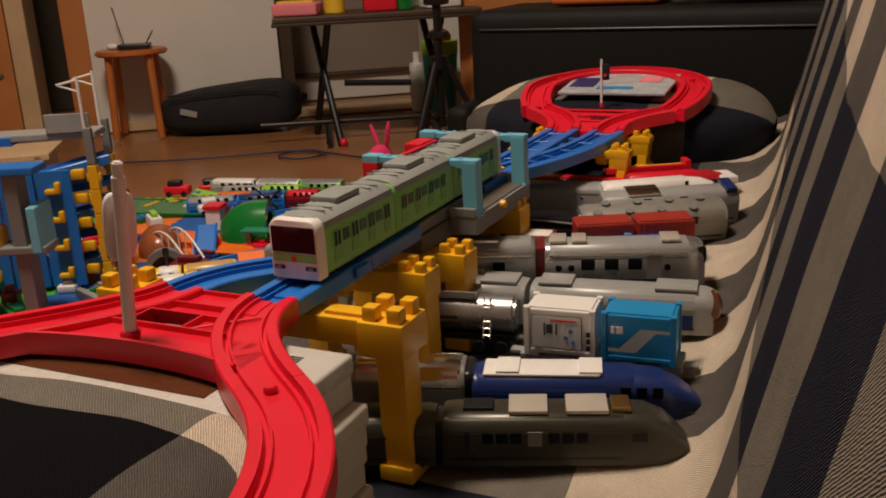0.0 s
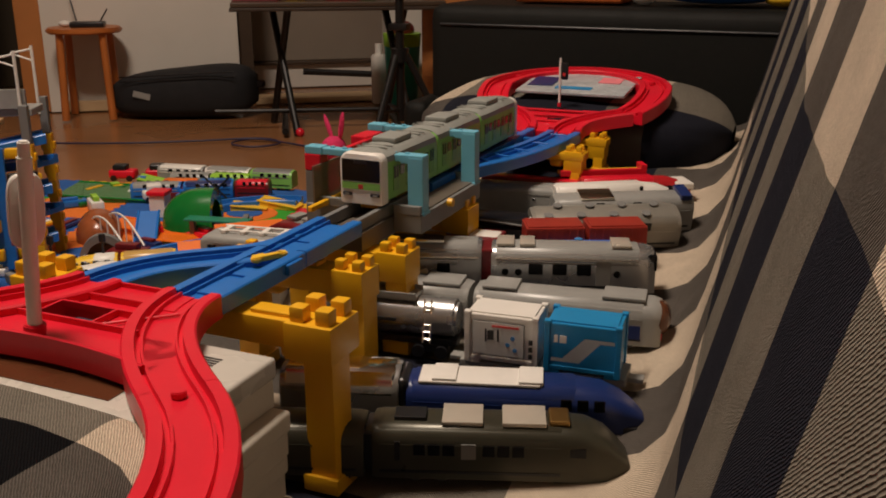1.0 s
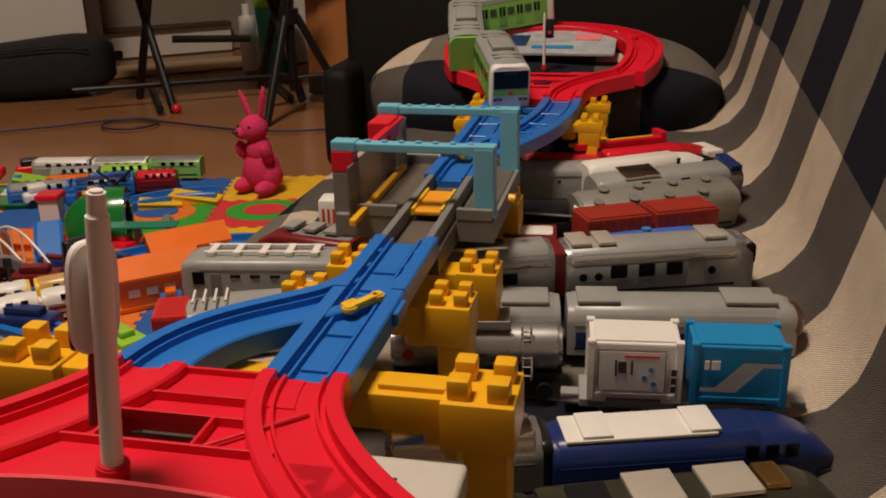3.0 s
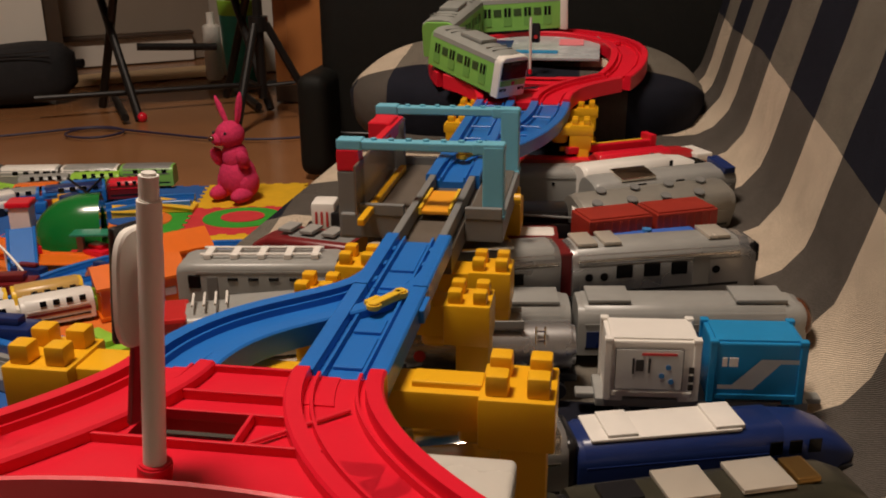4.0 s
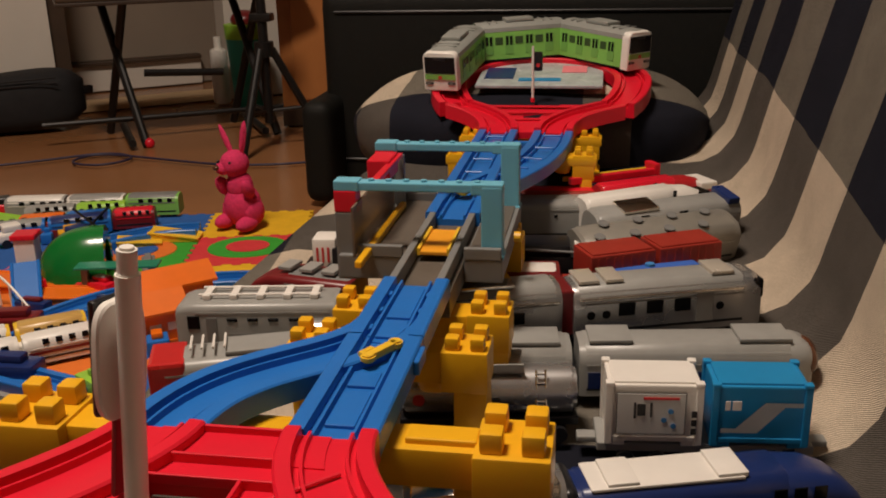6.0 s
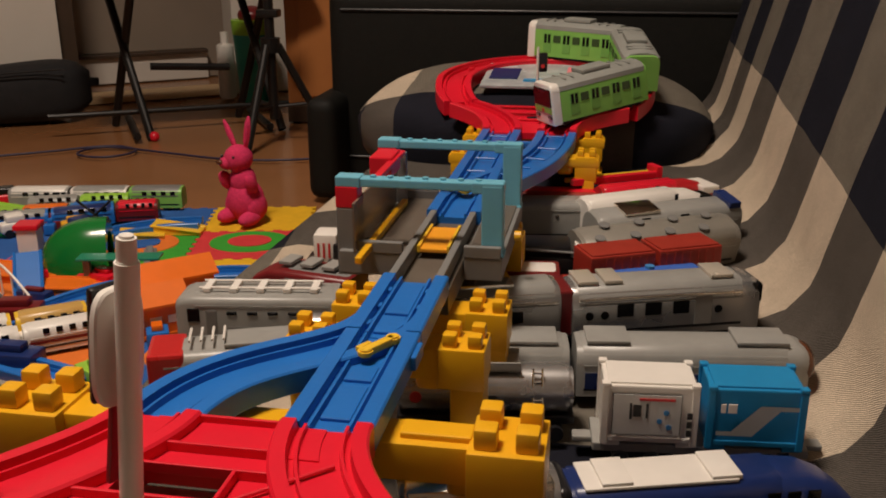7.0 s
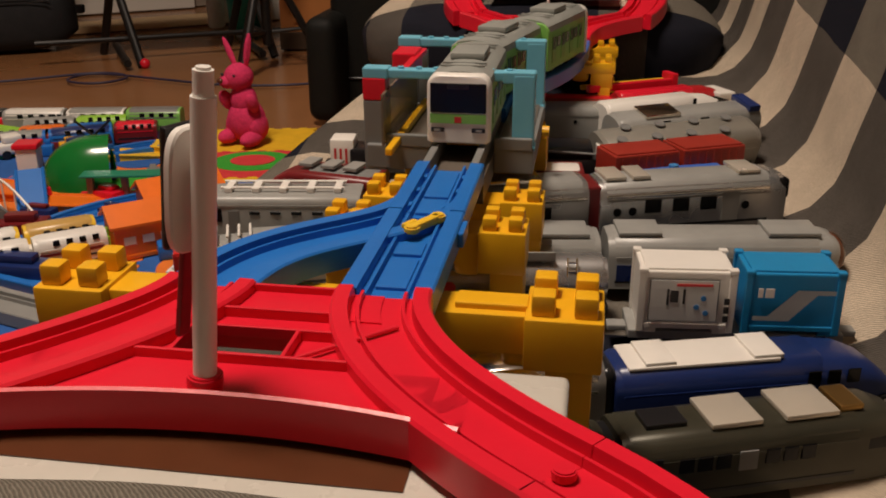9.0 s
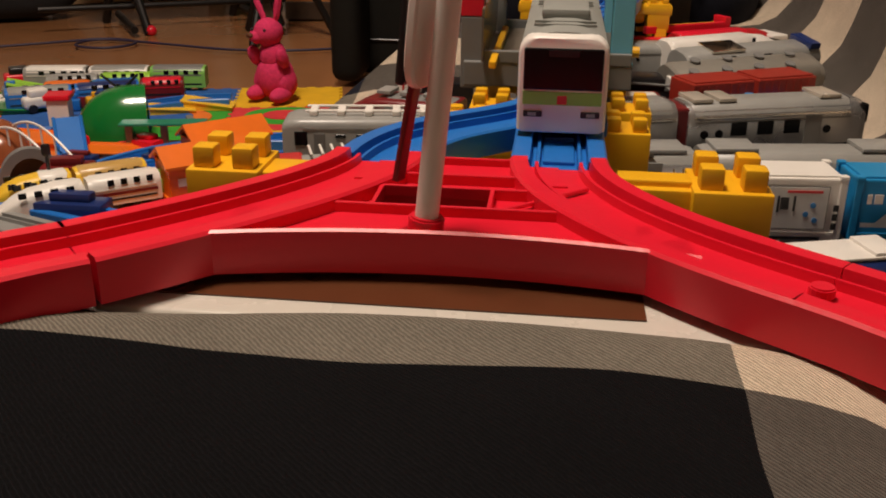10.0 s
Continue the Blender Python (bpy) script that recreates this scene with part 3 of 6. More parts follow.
def station():
    t = thing("station", pose(0, 0, 0), "elevated grey toy station with light blue gantries and red roof blocks", "toy station", "")
    y0, y1, p0 = 0.196, 0.400, 0.256
    yc, ly = (p0 + y1) / 2, y1 - p0
    part("left_platform", box(0.046, ly, 0.017, 0.001, at=(-0.0455, yc, 0.190)), GREYP, t)
    part("right_platform", box(0.027, ly, 0.017, 0.001, at=(0.0350, yc, 0.190)), GREYP, t)
    part("left_paving", box(0.030, ly - 0.008, 0.0015, at=(-0.036, yc, 0.2068)), DECK, t, "dark brown grey platform surface")
    part("right_paving", box(0.022, ly - 0.008, 0.0015, at=(0.034, yc, 0.2068)), DECK, t)
    # low end walls beside the track, at both ends of the platforms
    for y in (p0 + 0.002, y1 - 0.002):
        part("end_sill", box(0.032, 0.005, 0.0085, 0.0008, at=(-0.038, y, 0.2065)), GREYP, t)
        part("end_sill", box(0.026, 0.005, 0.0085, 0.0008, at=(0.0345, y, 0.2065)), GREYP, t)
    part("track_bed", box(0.042, y1 - y0, 0.016, at=(0, (y0 + y1) / 2, 0.188)), DECK, t)
    for x in (-0.0155, 0.0155):
        part("track_wall", box(0.005, y1 - y0, 0.0105, 0.0008, at=(x, (y0 + y1) / 2, 0.2042)), GREYP, t)
    part("stop_plate", box(0.020, 0.052, 0.003, 0.0008, at=(0, 0.282, 0.2088)), mat("amber_plastic", (0.85, 0.36, 0.02), 0.4), t, "amber yellow stop plate in the track")
    for x in (-0.0105, 0.0105):
        part("plate_edge", box(0.002, 0.052, 0.005, at=(x, 0.282, 0.2088)), LEVERYELLOW, t)
    # yellow platform edge bar and dark clear screens at the left
    part("edge_bar", box(0.005, 0.150, 0.005, 0.0012, at=(-0.046, 0.300, 0.2085)), YELLOW, t, "amber yellow platform bar")
    clear = glassy("smoky_clear_plastic", (0.35, 0.28, 0.22), 0.15, 0.45)
    part("screen", box(0.0015, 0.13, 0.036, at=(-0.0545, 0.312, 0.2085)), clear, t, "smoky clear screen")
    for y, red in ((0.268, True), (0.393, True)):
        part("left_post", box(0.016, 0.014, 0.050, 0.001, at=(-0.063, y, 0.187)), GREYP, t)
        part("left_cap", box(0.0162, 0.0142, 0.0155, 0.001, at=(-0.063, y, 0.2372)), RED, t, "red upper block")
        part("right_pillar", box(0.015, 0.013, 0.052, 0.0012, at=(0.0405, y, 0.2055)), LIGHTBLUE, t, "light blue gantry pillar")
        part("pillar_foot", box(0.017, 0.015, 0.003, 0.0008, at=(0.0405, y, 0.2052)), LIGHTBLUE, t)
        b = box(0.118, 0.011, 0.0062, 0.001, at=(-0.0105, y, 0.2525))
        box(0.018, 0.0135, 0.0075, 0.001, at=(-0.062, y, 0.2522), bm=b)
        box(0.022, 0.0125, 0.008, 0.001, at=(0.037, y, 0.2512), bm=b)
        for k in range(7):
            cyl(0.0022, 0.002, 10, at=(-0.045 + k * 0.0125, y, 0.2582), bm=b)
        part("gantry_beam", b, LIGHTBLUE, t, "light blue gantry beam")
    part("roof_block", box(0.018, 0.032, 0.016, 0.0012, at=(-0.058, 0.358, 0.239)), RED, t, "red roof block")
    part("roof_rail", box(0.006, 0.10, 0.004, 0.001, at=(-0.049, 0.330, 0.249)), RED, t)
    part("back_post", box(0.007, 0.006, 0.045, at=(-0.05, 0.385, 0.205)), GREYP, t)
    part("side_hook", cyl(0.004, 0.005, 12, at=(0.0515, 0.31, 0.207), rot=pose(0, 0, 0, 0, 90, 0)), YELLOW, t)


station()


def pier(y, x0, x1, top, feet, label, lw=0.020, bh=0.020, hs=1.0):
    """A yellow block pier: a cross beam with studs at both ends and two legs that stand on the seat."""
    t = thing("bridge_pier", pose(0, y, 0), label, "toy bridge pier", "yellow bridge piers")
    beam_h = bh
    part("beam", box(x1 - x0, 0.024, beam_h, 0.0015, at=((x0 + x1) / 2, 0, top - beam_h)), YELLOW, t, smooth=True)
    for x, s, ft in ((x0 + 0.013, -1, feet[0]), (x1 - 0.013, 1, feet[1])):
        part("head", box(0.028 * hs, 0.030 * hs, 0.026, 0.0014, at=(x, 0, top - 0.024)), YELLOW, t, smooth=True)
        leg = box(lw, 0.024, top - 0.022 - ft, 0.0012, at=(x + s * 0.003, 0, ft))
        box(lw + 0.005, 0.030, 0.012, 0.0014, at=(x + s * 0.003, 0, ft), bm=leg)
        part("leg", leg, YELLOW, t, smooth=True)
        for dx in (-0.0075 * hs, 0.0075 * hs):
            for dy in (-0.008 * hs, 0.008 * hs):
                part("stud", box(0.0085 * hs, 0.0085 * hs, 0.0085 * hs, 0.0018, at=(x + dx, dy, top + 0.0015)), YELLOW, t, smooth=True)
    for s in (-1, 1):
        xm = (x0 + x1) / 2 + s * ((x1 - x0) / 2 - 0.034)
        part("arch_bracket", box(0.016, 0.018, 0.012, 0.005, at=(xm, 0, top - beam_h - 0.009), seg=3), YELLOW, t, smooth=True)
    part("saddle", box(0.034, 0.014, 0.004, 0.001, at=((x0 + x1) / 2 if x1 - x0 < 0.15 else 0.045, 0, top - 0.001)), YELLOW, t)
    return t


pier(0.029, -0.172, 0.092, 0.198, (seat_z(0.03), seat_z(0.03)), "yellow plastic block pier with studs, next to the white boxes", 0.022, 0.020, 1.28)
pier(0.150, -0.068, 0.052, 0.190, (seat_z(0.15), seat_z(0.15)), "yellow plastic block pier with studs under the points")
pier(0.216, -0.058, 0.058, 0.186, (seat_z(0.206), seat_z(0.206)), "yellow plastic block pier with studs under the station")
pier(0.372, -0.062, 0.052, 0.186, (seat_z(0.372), seat_z(0.372)), "yellow plastic block pier with studs under the station")
pier(0.590, -0.045, 0.108, 0.204, (seat_z(0.59), seat_z(0.59)), "yellow plastic block pier with studs before the far loop", 0.012, 0.009, 0.78)
pier(0.682, -0.045, 0.112, 0.204, (seat_z(0.682), seat_z(0.682)), "yellow plastic block pier with studs before the far loop", 0.012, 0.009, 0.78)


LIDWHITE = mat("glossy_white_lid", (0.58, 0.55, 0.49), 0.25, vary=0.04, coat=0.3)


def boxes():
    zb = seat_z(0)
    for k, (dx, dy, rz, hgt) in enumerate(((0.004, 0.0, 1, 0.030), (0.0, 0.004, -1, 0.030), (0.006, -0.002, 1.5, 0.030), (-0.004, 0.002, 0, 0.033))):
        z = zb + sum((0.0305, 0.0305, 0.0305, 0.0)[:k])
        b = thing("white_box", pose(-0.040 + dx, -0.077 + dy, z, 0, 0, rz), "flat white cardboard box in a stack under the loop", "box", "stacked white boxes")
        part("carton", box(0.25, 0.096, hgt - 0.008, 0.0015, at=(0, -0.006, 0)), CARDBOARD, b)
        part("lid", box(0.254, 0.100, 0.014, 0.0035, at=(0, -0.006, hgt - 0.014), seg=4), CARDBOARD if k < 3 else LIDWHITE, b, smooth=True)
        if k == 3:
            # dark print, enlarged so its colour gives the shade below the loop's opening
            part("picture_and_shade", box(0.190, 0.078, 0.0006, at=(-0.020, -0.004, hgt + 0.0001)), BROWN, b, "dark printed picture, enlarged as painted shade under the loop's opening")
            for i in range(7):
                part("print_bar", box(0.020, 0.0012, 0.0005, at=(0.090, 0.008 + i * 0.0030, hgt + 0.0001)), PRINT, b)
            part("print_bar", box(0.008, 0.022, 0.0005, at=(0.073, 0.018, hgt + 0.0001)), PRINT, b)


boxes()


def signal(x, y, z, h, s, tilt, label):
    t = thing("toy_signal", pose(x, y, z, 0, tilt, 0), label, "toy signal", "loop signals")
    p = cyl(0.0030 * s, h, 20, at=(0, 0, 0.004), bevel=0.0006)
    cyl(0.0024 * s, 0.007 * s, 20, at=(0, 0, h + 0.003), bevel=0.001, bm=p)
    part("post", p, WHITEP, t, smooth=True)
    part("socket", cyl(0.0046 * s, 0.006, 20, bevel=0.0008), RED, t, smooth=True)
    return t


sg = signal(-0.047, -0.090, Z - 0.001, 0.104, 1.42, 5.5, "white signal post with a rounded back plate, seen from behind")
pl = bmesh.new()
ring = []
for k in range(28):
    a = 2 * math.pi * k / 28
    ring.append((math.copysign(abs(math.cos(a)) ** 0.55, math.cos(a)) * 0.0105, math.copysign(abs(math.sin(a)) ** 0.55, math.sin(a)) * 0.0225))
pl = loft([[(-0.002, u * 0.93, v * 0.97) for u, v in ring], [(-0.0012, u, v) for u, v in ring], [(0.0012, u, v) for u, v in ring], [(0.002, u * 0.93, v * 0.97) for u, v in ring]])
part("back_plate", pl, WHITEP, sg, "white rounded plate with a screw hole", smooth=True, m=pose(-0.0072, 0.0058, 0.073, 0, 0, -24))
part("screw", cyl(0.0016, 0.0014, 12, rot=pose(0, 0, 0, 0, 90, 0)), BROWN, sg, m=pose(-0.0095, 0.0040, 0.070, 0, 0, 156))
part("signal_board", box(0.0035, 0.017, 0.044, 0.0014), BLACKP, sg, m=pose(-0.0112, 0.0085, 0.051, 0, 0, -24))
part("lower_strip", box(0.0025, 0.0055, 0.040, 0.0008), MAROON, sg, m=pose(-0.0128, 0.0105, 0.014, 0, 5, -24))
sf = signal(0.032, 0.732, ring_z(0.732) - 0.004, 0.058, 0.55, 0, "white signal post with a small black signal head")
part("signal_head", box(0.010, 0.005, 0.022, 0.0024, at=(0.006, 0, 0.036)), BLACKP, sf, "black signal head", smooth=True)
part("lens", cyl(0.0022, 0.001, 10, rot=pose(0, 0, 0, 90, 0, 0), at=(0.006, -0.0026, 0.043)), INKRED, sf)


# ---- toy trains ----
def section(w, h, r, n=5, foot=0.0):
    pts = [(-w / 2 + foot, 0), (-w / 2, 0.003)]
    for i in range(n + 1):
        a = math.pi - (math.pi / 2) * i / n
        pts.append((-w / 2 + r + r * math.cos(a), h - r + r * math.sin(a)))
    return pts + [(-x, z) for x, z in pts[::-1]]


def body_mesh(L, W, H, r, nose="flat", tail="flat", z0=0.0):
    """A coach body along x, its nose at +x."""
    stations = []
    def end(kind, s):
        if kind == "slant":
            return [(L / 2 - 0.045, 1, 1), (L / 2 - 0.03, 0.99, 0.97), (L / 2 - 0.016, 0.95, 0.80), (L / 2 - 0.006, 0.86, 0.52), (L / 2, 0.70, 0.34)]
        if kind == "bullet":
            return [(L / 2 - 0.05, 1, 1), (L / 2 - 0.032, 0.98, 0.93), (L / 2 - 0.018, 0.90, 0.74), (L / 2 - 0.007, 0.72, 0.48), (L / 2, 0.40, 0.26)]
        if kind == "round":
            return [(L / 2 - 0.016, 1, 1), (L / 2 - 0.008, 0.98, 0.99), (L / 2 - 0.002, 0.92, 0.94), (L / 2, 0.84, 0.88)]
        return [(L / 2 - 0.002, 1, 1), (L / 2, 0.965, 0.985)]
    for x, a, b in end(tail, -1)[::-1]:
        stations.append((-x, a, b))
    for x, a, b in end(nose, 1):
        stations.append((x, a, b))
    rings = []
    for x, a, b in stations:
        rings.append([(x, u * a, z0 + w * b) for u, w in section(W, H, r)])
    return loft(rings)


def wheels(t, L, W, material=BLACKP):
    bogie = box(0.030, W * 0.72, 0.007, 0.001, at=(0, 0, 0.003))
    for dx in (-0.010, 0.010):
        for s in (-1, 1):
            cyl(0.0055, 0.004, 14, at=(dx, s * W * 0.36 - 0.002 * (s > 0) - 0.002 * (s < 0), 0.0055), rot=pose(0, 0, 0, 90, 0, 0), bm=bogie)
    first = part("bogie", bogie, material, t, m=pose(-L * 0.30, 0, 0))
    again(first, pose(L * 0.30, 0, 0))


def side_windows(t, xs, z, w, h, W, parent=None, material=None):
    m0 = None
    for s in (-1, 1):
        for x in xs:
            p = pose(x, s * (W / 2 + 0.0002), z)
            if m0 is None:
                m0 = part("window", box(w, 0.0011, h, 0.0004, seg=1), material or WINDOW, parent or t, m=p)
            else:
                again(m0, p)


def coach(t, L, W, H, color, roof, x=0.0, nose="flat", tail="flat", win=(), wz=0.022, ww=0.009, wh=0.009, stripe=None, panels=(), panel_mat=None, r=0.009, roof_h=0.0055, face=None, name="coach", z0=0.004, label=""):
    """One coach with body, roof, windows and bogies; parts hang on the body."""
    b = part(name, body_mesh(L, W, H, r, nose, tail, z0), color, t, label, smooth=True, m=pose(x, 0, 0))
    part("chassis", box(L * 0.94, W * 0.86, 0.006, 0.001, at=(0, 0, 0.003)), BLACKP, b)
    cut = {"slant": 0.045, "bullet": 0.05, "round": 0.014, "flat": 0.003}
    x0, x1 = -L / 2 + cut[tail], L / 2 - cut[nose]
    rings = []
    for xx, k in ((x0, 0.92), (x0 + 0.002, 1), (x1 - 0.002, 1), (x1, 0.92)):
        rings.append([(xx, u * 0.985 * k, z0 + H - r - 0.0012 + max(0, w) * k) for u, w in [(-W / 2, 0), (-W / 2 * 0.96, r * 0.55), (-W / 2 * 0.72, r + 0.0005), (-W / 4, r + 0.0018), (W / 4, r + 0.0018), (W / 2 * 0.72, r + 0.0005), (W / 2 * 0.96, r * 0.55), (W / 2, 0)]])
    part("roof", loft(rings), roof, b, smooth=True)
    for s in (-1, 1):
        part("gutter", box(x1 - x0 - 0.004, 0.0012, 0.0014, at=((x0 + x1) / 2, s * W * 0.497, z0 + H - r - 0.0016)), roof, b)
        part("sill", box(x1 - x0 - 0.004, 0.0010, 0.0020, at=((x0 + x1) / 2, s * W * 0.498, z0 + 0.0045)), BLACKP, b)
    if win:
        m0 = None
        for s in (-1, 1):
            for wx in win:
                p = pose(wx, s * (W / 2 + 0.0002), z0 + wz)
                m0 = part("window", box(ww, 0.0011, wh, 0.0004, seg=1), WINDOW, b, m=p) if m0 is None else again(m0, p, b)
    if stripe:
        smat, sz, sh = stripe
        for s in (-1, 1):
            part("stripe", box(L * 0.96 - cut[nose] - cut[tail] * 0.7, 0.0008, sh, at=((x0 + x1) / 2, s * (W / 2 + 0.0001), z0 + sz)), smat, b)
    for px, pw in panels:
        part("roof_panel", box(pw, W * 0.70, 0.0030, 0.0008, at=(px, 0, z0 + H + 0.0005)), panel_mat or CHROME, b, smooth=True)
    bog = box(0.026, W * 0.72, 0.006, 0.001, at=(0, 0, 0.003))
    for dx in (-0.009, 0.009):
        for s in (-1, 1):
            cyl(0.0052, 0.004, 14, at=(dx, s * W * 0.36 + 0.002, 0.0052), rot=pose(0, 0, 0, 90, 0, 0), bm=bog)
    fb = part("bogie", bog, BLACKP, b, m=pose(-L * 0.28, 0, 0))
    again(fb, pose(L * 0.28, 0, 0), b)
    return b


def spread(a, b, n):
    return [a + (b - a) * i / (n - 1) for i in range(n)]


def at_seat(x, y, rz, lift_z=0.0, rx=0.0, ry=0.0):
    return pose(x, y, seat_z(y) + lift_z, rx, ry, rz)


PARKED = "parked toy trains on the sofa"

# dark olive express with gold roof covers
t = thing("toy_train", at_seat(0.188, 0.080, 20.0), "dark olive metallic toy express train with mirror foil roof covers", "toy train", PARKED)
c = coach(t, 0.175, 0.040, 0.037, OLIVE, OLIVE, nose="slant", win=[-0.055, -0.045, -0.035, -0.008, 0.002, 0.012], wz=0.018, ww=0.0082, wh=0.0085, panels=((-0.026, 0.028), (0.016, 0.030)), panel_mat=FOIL, r=0.011)
part("cab_window", box(0.012, 0.0400, 0.008, 0.001, at=(0.052, 0, 0.022)), WINDOW, c)
part("crest", box(0.010, 0.001, 0.011, at=(-0.0215, -0.0203, 0.020)), GREYP, c, "grey square crest")
part("door_line", box(0.0035, 0.001, 0.014, at=(-0.070, -0.0203, 0.018)), BLACKP, c)
part("roof_gear", box(0.022, 0.016, 0.003, 0.0006, at=(-0.062, 0, 0.0415)), BLACKP, c)
part("brass_cover", box(0.014, 0.022, 0.004, 0.0014, at=(0.040, 0, 0.0410)), mat("brass_paint", (0.42, 0.25, 0.08), 0.28, metal=0.9), c, "brass coloured roof cover")
c = coach(t, 0.10, 0.040, 0.035, OLIVE, OLIVE, x=-0.143, win=(-0.03, 0.03), ww=0.004, wh=0.014, r=0.011)
part("gangway", box(0.012, 0.030, 0.030, 0.002, at=(-0.091, 0, 0.006)), BLACKP, t, "black gangway bellows")

# navy and white sleeper behind it
t = thing("toy_train", at_seat(0.186, 0.140, 17.0), "navy and white sleek toy train with pale roof covers", "toy train", PARKED)
c = coach(t, 0.175, 0.040, 0.033, NAVY, NAVY, nose="bullet", win=(0.030, 0.042, 0.054), wz=0.018, ww=0.008, panels=((-0.060, 0.018), (0.004, 0.018)), panel_mat=WHITEP, r=0.013)
part("white_roof", box(0.090, 0.030, 0.0022, 0.001, at=(-0.034, 0, 0.0362)), WHITEP, c, "white roof deck", smooth=True)
c = coach(t, 0.09, 0.040, 0.040, SILVER, CHROME, x=-0.138, r=0.015, label="silver coach end")
part("bellows", box(0.010, 0.036, 0.034, 0.006, at=(-0.091, 0, 0.006), seg=3), BLACKP, t, "black folded bellows", smooth=True)

# container wagon
t = thing("container_wagon", at_seat(0.182, 0.202, 5.0, 0.001), "grey toy flat wagon with one white and one sky blue container", "toy wagon", PARKED)
part("flatbed", box(0.134, 0.034, 0.006, 0.001, at=(0, 0, 0.010)), LIGHTGREY, t)
wheels(t, 0.13, 0.036)
for s in (-1, 1):
    part("coupling", box(0.014, 0.010, 0.004, 0.001, at=(s * 0.072, 0, 0.009)), LIGHTGREY, t)


def container(x, material, name, label):
    c = part(name, box(0.0575, 0.0355, 0.038, 0.0012, at=(0, 0, 0.003)), material, t, label, m=pose(x, 0, 0.0162))
    part("roof_plate", box(0.052, 0.031, 0.0016, 0.0005, at=(0, 0, 0.0408)), material, c)
    m0 = None
    for sx in (-1, 1):
        for sy in (-1, 1):
            p = pose(sx * 0.0278, sy * 0.0168, 0)
            m0 = part("corner_post", box(0.0046, 0.0046, 0.0410, 0.0006), material, c, m=p) if m0 is None else again(m0, p, c)
    for k in range(2):
        part("door_bar", box(0.0012, 0.0008, 0.033, at=(0.020 + 0.004 * k, 0.0181, 0.005)), LIGHTGREY, c)
    for sx in (-1, 1):
        part("foot", box(0.011, 0.0365, 0.0040, 0.0006, at=(sx * 0.0230, 0, -0.0010)), material, c)
        for sy in (-1, 1):
            part("corner_casting", box(0.0056, 0.0056, 0.0034, 0.0009, at=(sx * 0.0275, sy * 0.0165, 0.0396)), material, c)
    part("bottom_rail", box(0.056, 0.0372, 0.0035, 0.0006, at=(0, 0, 0.0022)), material, c)
    return c


a = container(-0.0325, WHITEP, "container", "white toy container with printed panel")
part("panel_frame", box(0.0425, 0.0004, 0.0285, at=(-0.002, -0.0190, 0.0078)), PRINT, a)
part("print_panel", box(0.0415, 0.0006, 0.0275, at=(-0.002, -0.0193, 0.0083)), mat("pale_print", (0.62, 0.62, 0.60), 0.5), a, "pale printed panel")
part("red_line", box(0.022, 0.0006, 0.0016, at=(0.004, -0.0197, 0.032)), INKRED, a)
for k, (dx, w, h, z) in enumerate(((-0.012, 0.0014, 0.011, 0.019), (-0.008, 0.005, 0.008, 0.021), (-0.002, 0.0014, 0.010, 0.020))):
    part("print_mark", box(w, 0.0006, h, at=(dx, -0.0197, z)), PRINT, a)
for dx, z in ((0.010, 0.024), (0.006, 0.018), (0.012, 0.014)):
    part("blue_dot", cyl(0.0018, 0.0006, 12, rot=pose(0, 0, 0, 90, 0, 0), at=(dx, -0.0194, z)), INKBLUE, a)
for dz in (0.014, 0.020, 0.026):
    part("print_mark", box(0.0032, 0.0006, 0.0042, at=(0.0245, -0.0194, dz - 0.006)), PRINT, a)
b = container(0.0325, SKYBLUE, "container", "sky blue toy container with a white slanted band")
bm = bmesh.new()
vs = [bm.verts.new(p) for p in ((-0.024, -0.0196, 0.010), (-0.002, -0.0196, 0.010), (0.014, -0.0196, 0.028), (0.025, -0.0196, 0.028), (0.025, -0.0196, 0.031), (0.002, -0.0196, 0.031), (-0.015, -0.0196, 0.013), (-0.024, -0.0196, 0.013))]
f = bm.faces.new(vs)
bmesh.ops.solidify(bm, geom=[f], thickness=0.0005)
part("white_band", bm, WHITEP, b, "white slanted band")
for dx, w in ((-0.0205, 0.003), (-0.0150, 0.0055)):
    part("logo_shape", box(w, 0.0006, 0.0062, 0.0002, at=(dx, -0.0194, 0.0255)), WHITEP, b)

# silver tank wagon
t = thing("tank_wagon", at_seat(0.044, 0.208, 9.0, 0.004), "silver toy tank wagon with a ladder and walkway", "toy wagon", PARKED)
part("frame", box(0.118, 0.026, 0.006, 0.001, at=(0, 0, 0.010)), BLACKP, t)
wheels(t, 0.12, 0.036)
part("tank", cyl(0.0165, 0.116, 28, rot=pose(0, 0, 0, 0, 90, 0), at=(-0.058, 0, 0.0315), bevel=0.003), SILVER, t, "silver tank barrel", smooth=True)
part("walkway", box(0.050, 0.024, 0.003, 0.0006, at=(-0.002, 0, 0.0475)), LIGHTGREY, t)
for s in (-1, 1):
    part("walkway_rail", box(0.050, 0.0016, 0.005, at=(-0.002, s * 0.0115, 0.0490)), LIGHTGREY, t)
for dx in (-0.003, 0.003):
    part("ladder_rail", rod((0.034 + dx, -0.019, 0.014), (0.034 + dx, -0.012, 0.050), 0.0009, 6), CHROME, t)
for k in range(6):
    part("ladder_rung", rod((0.031, -0.019 + k * 0.0013, 0.017 + k * 0.006), (0.037, -0.019 + k * 0.0013, 0.017 + k * 0.006), 0.0008, 6), CHROME, t)
part("red_mark", cyl(0.004, 0.0008, 14, rot=pose(0, 0, 0, 90, 0, 0), at=(-0.046, -0.0164, 0.0315)), INKRED, t)
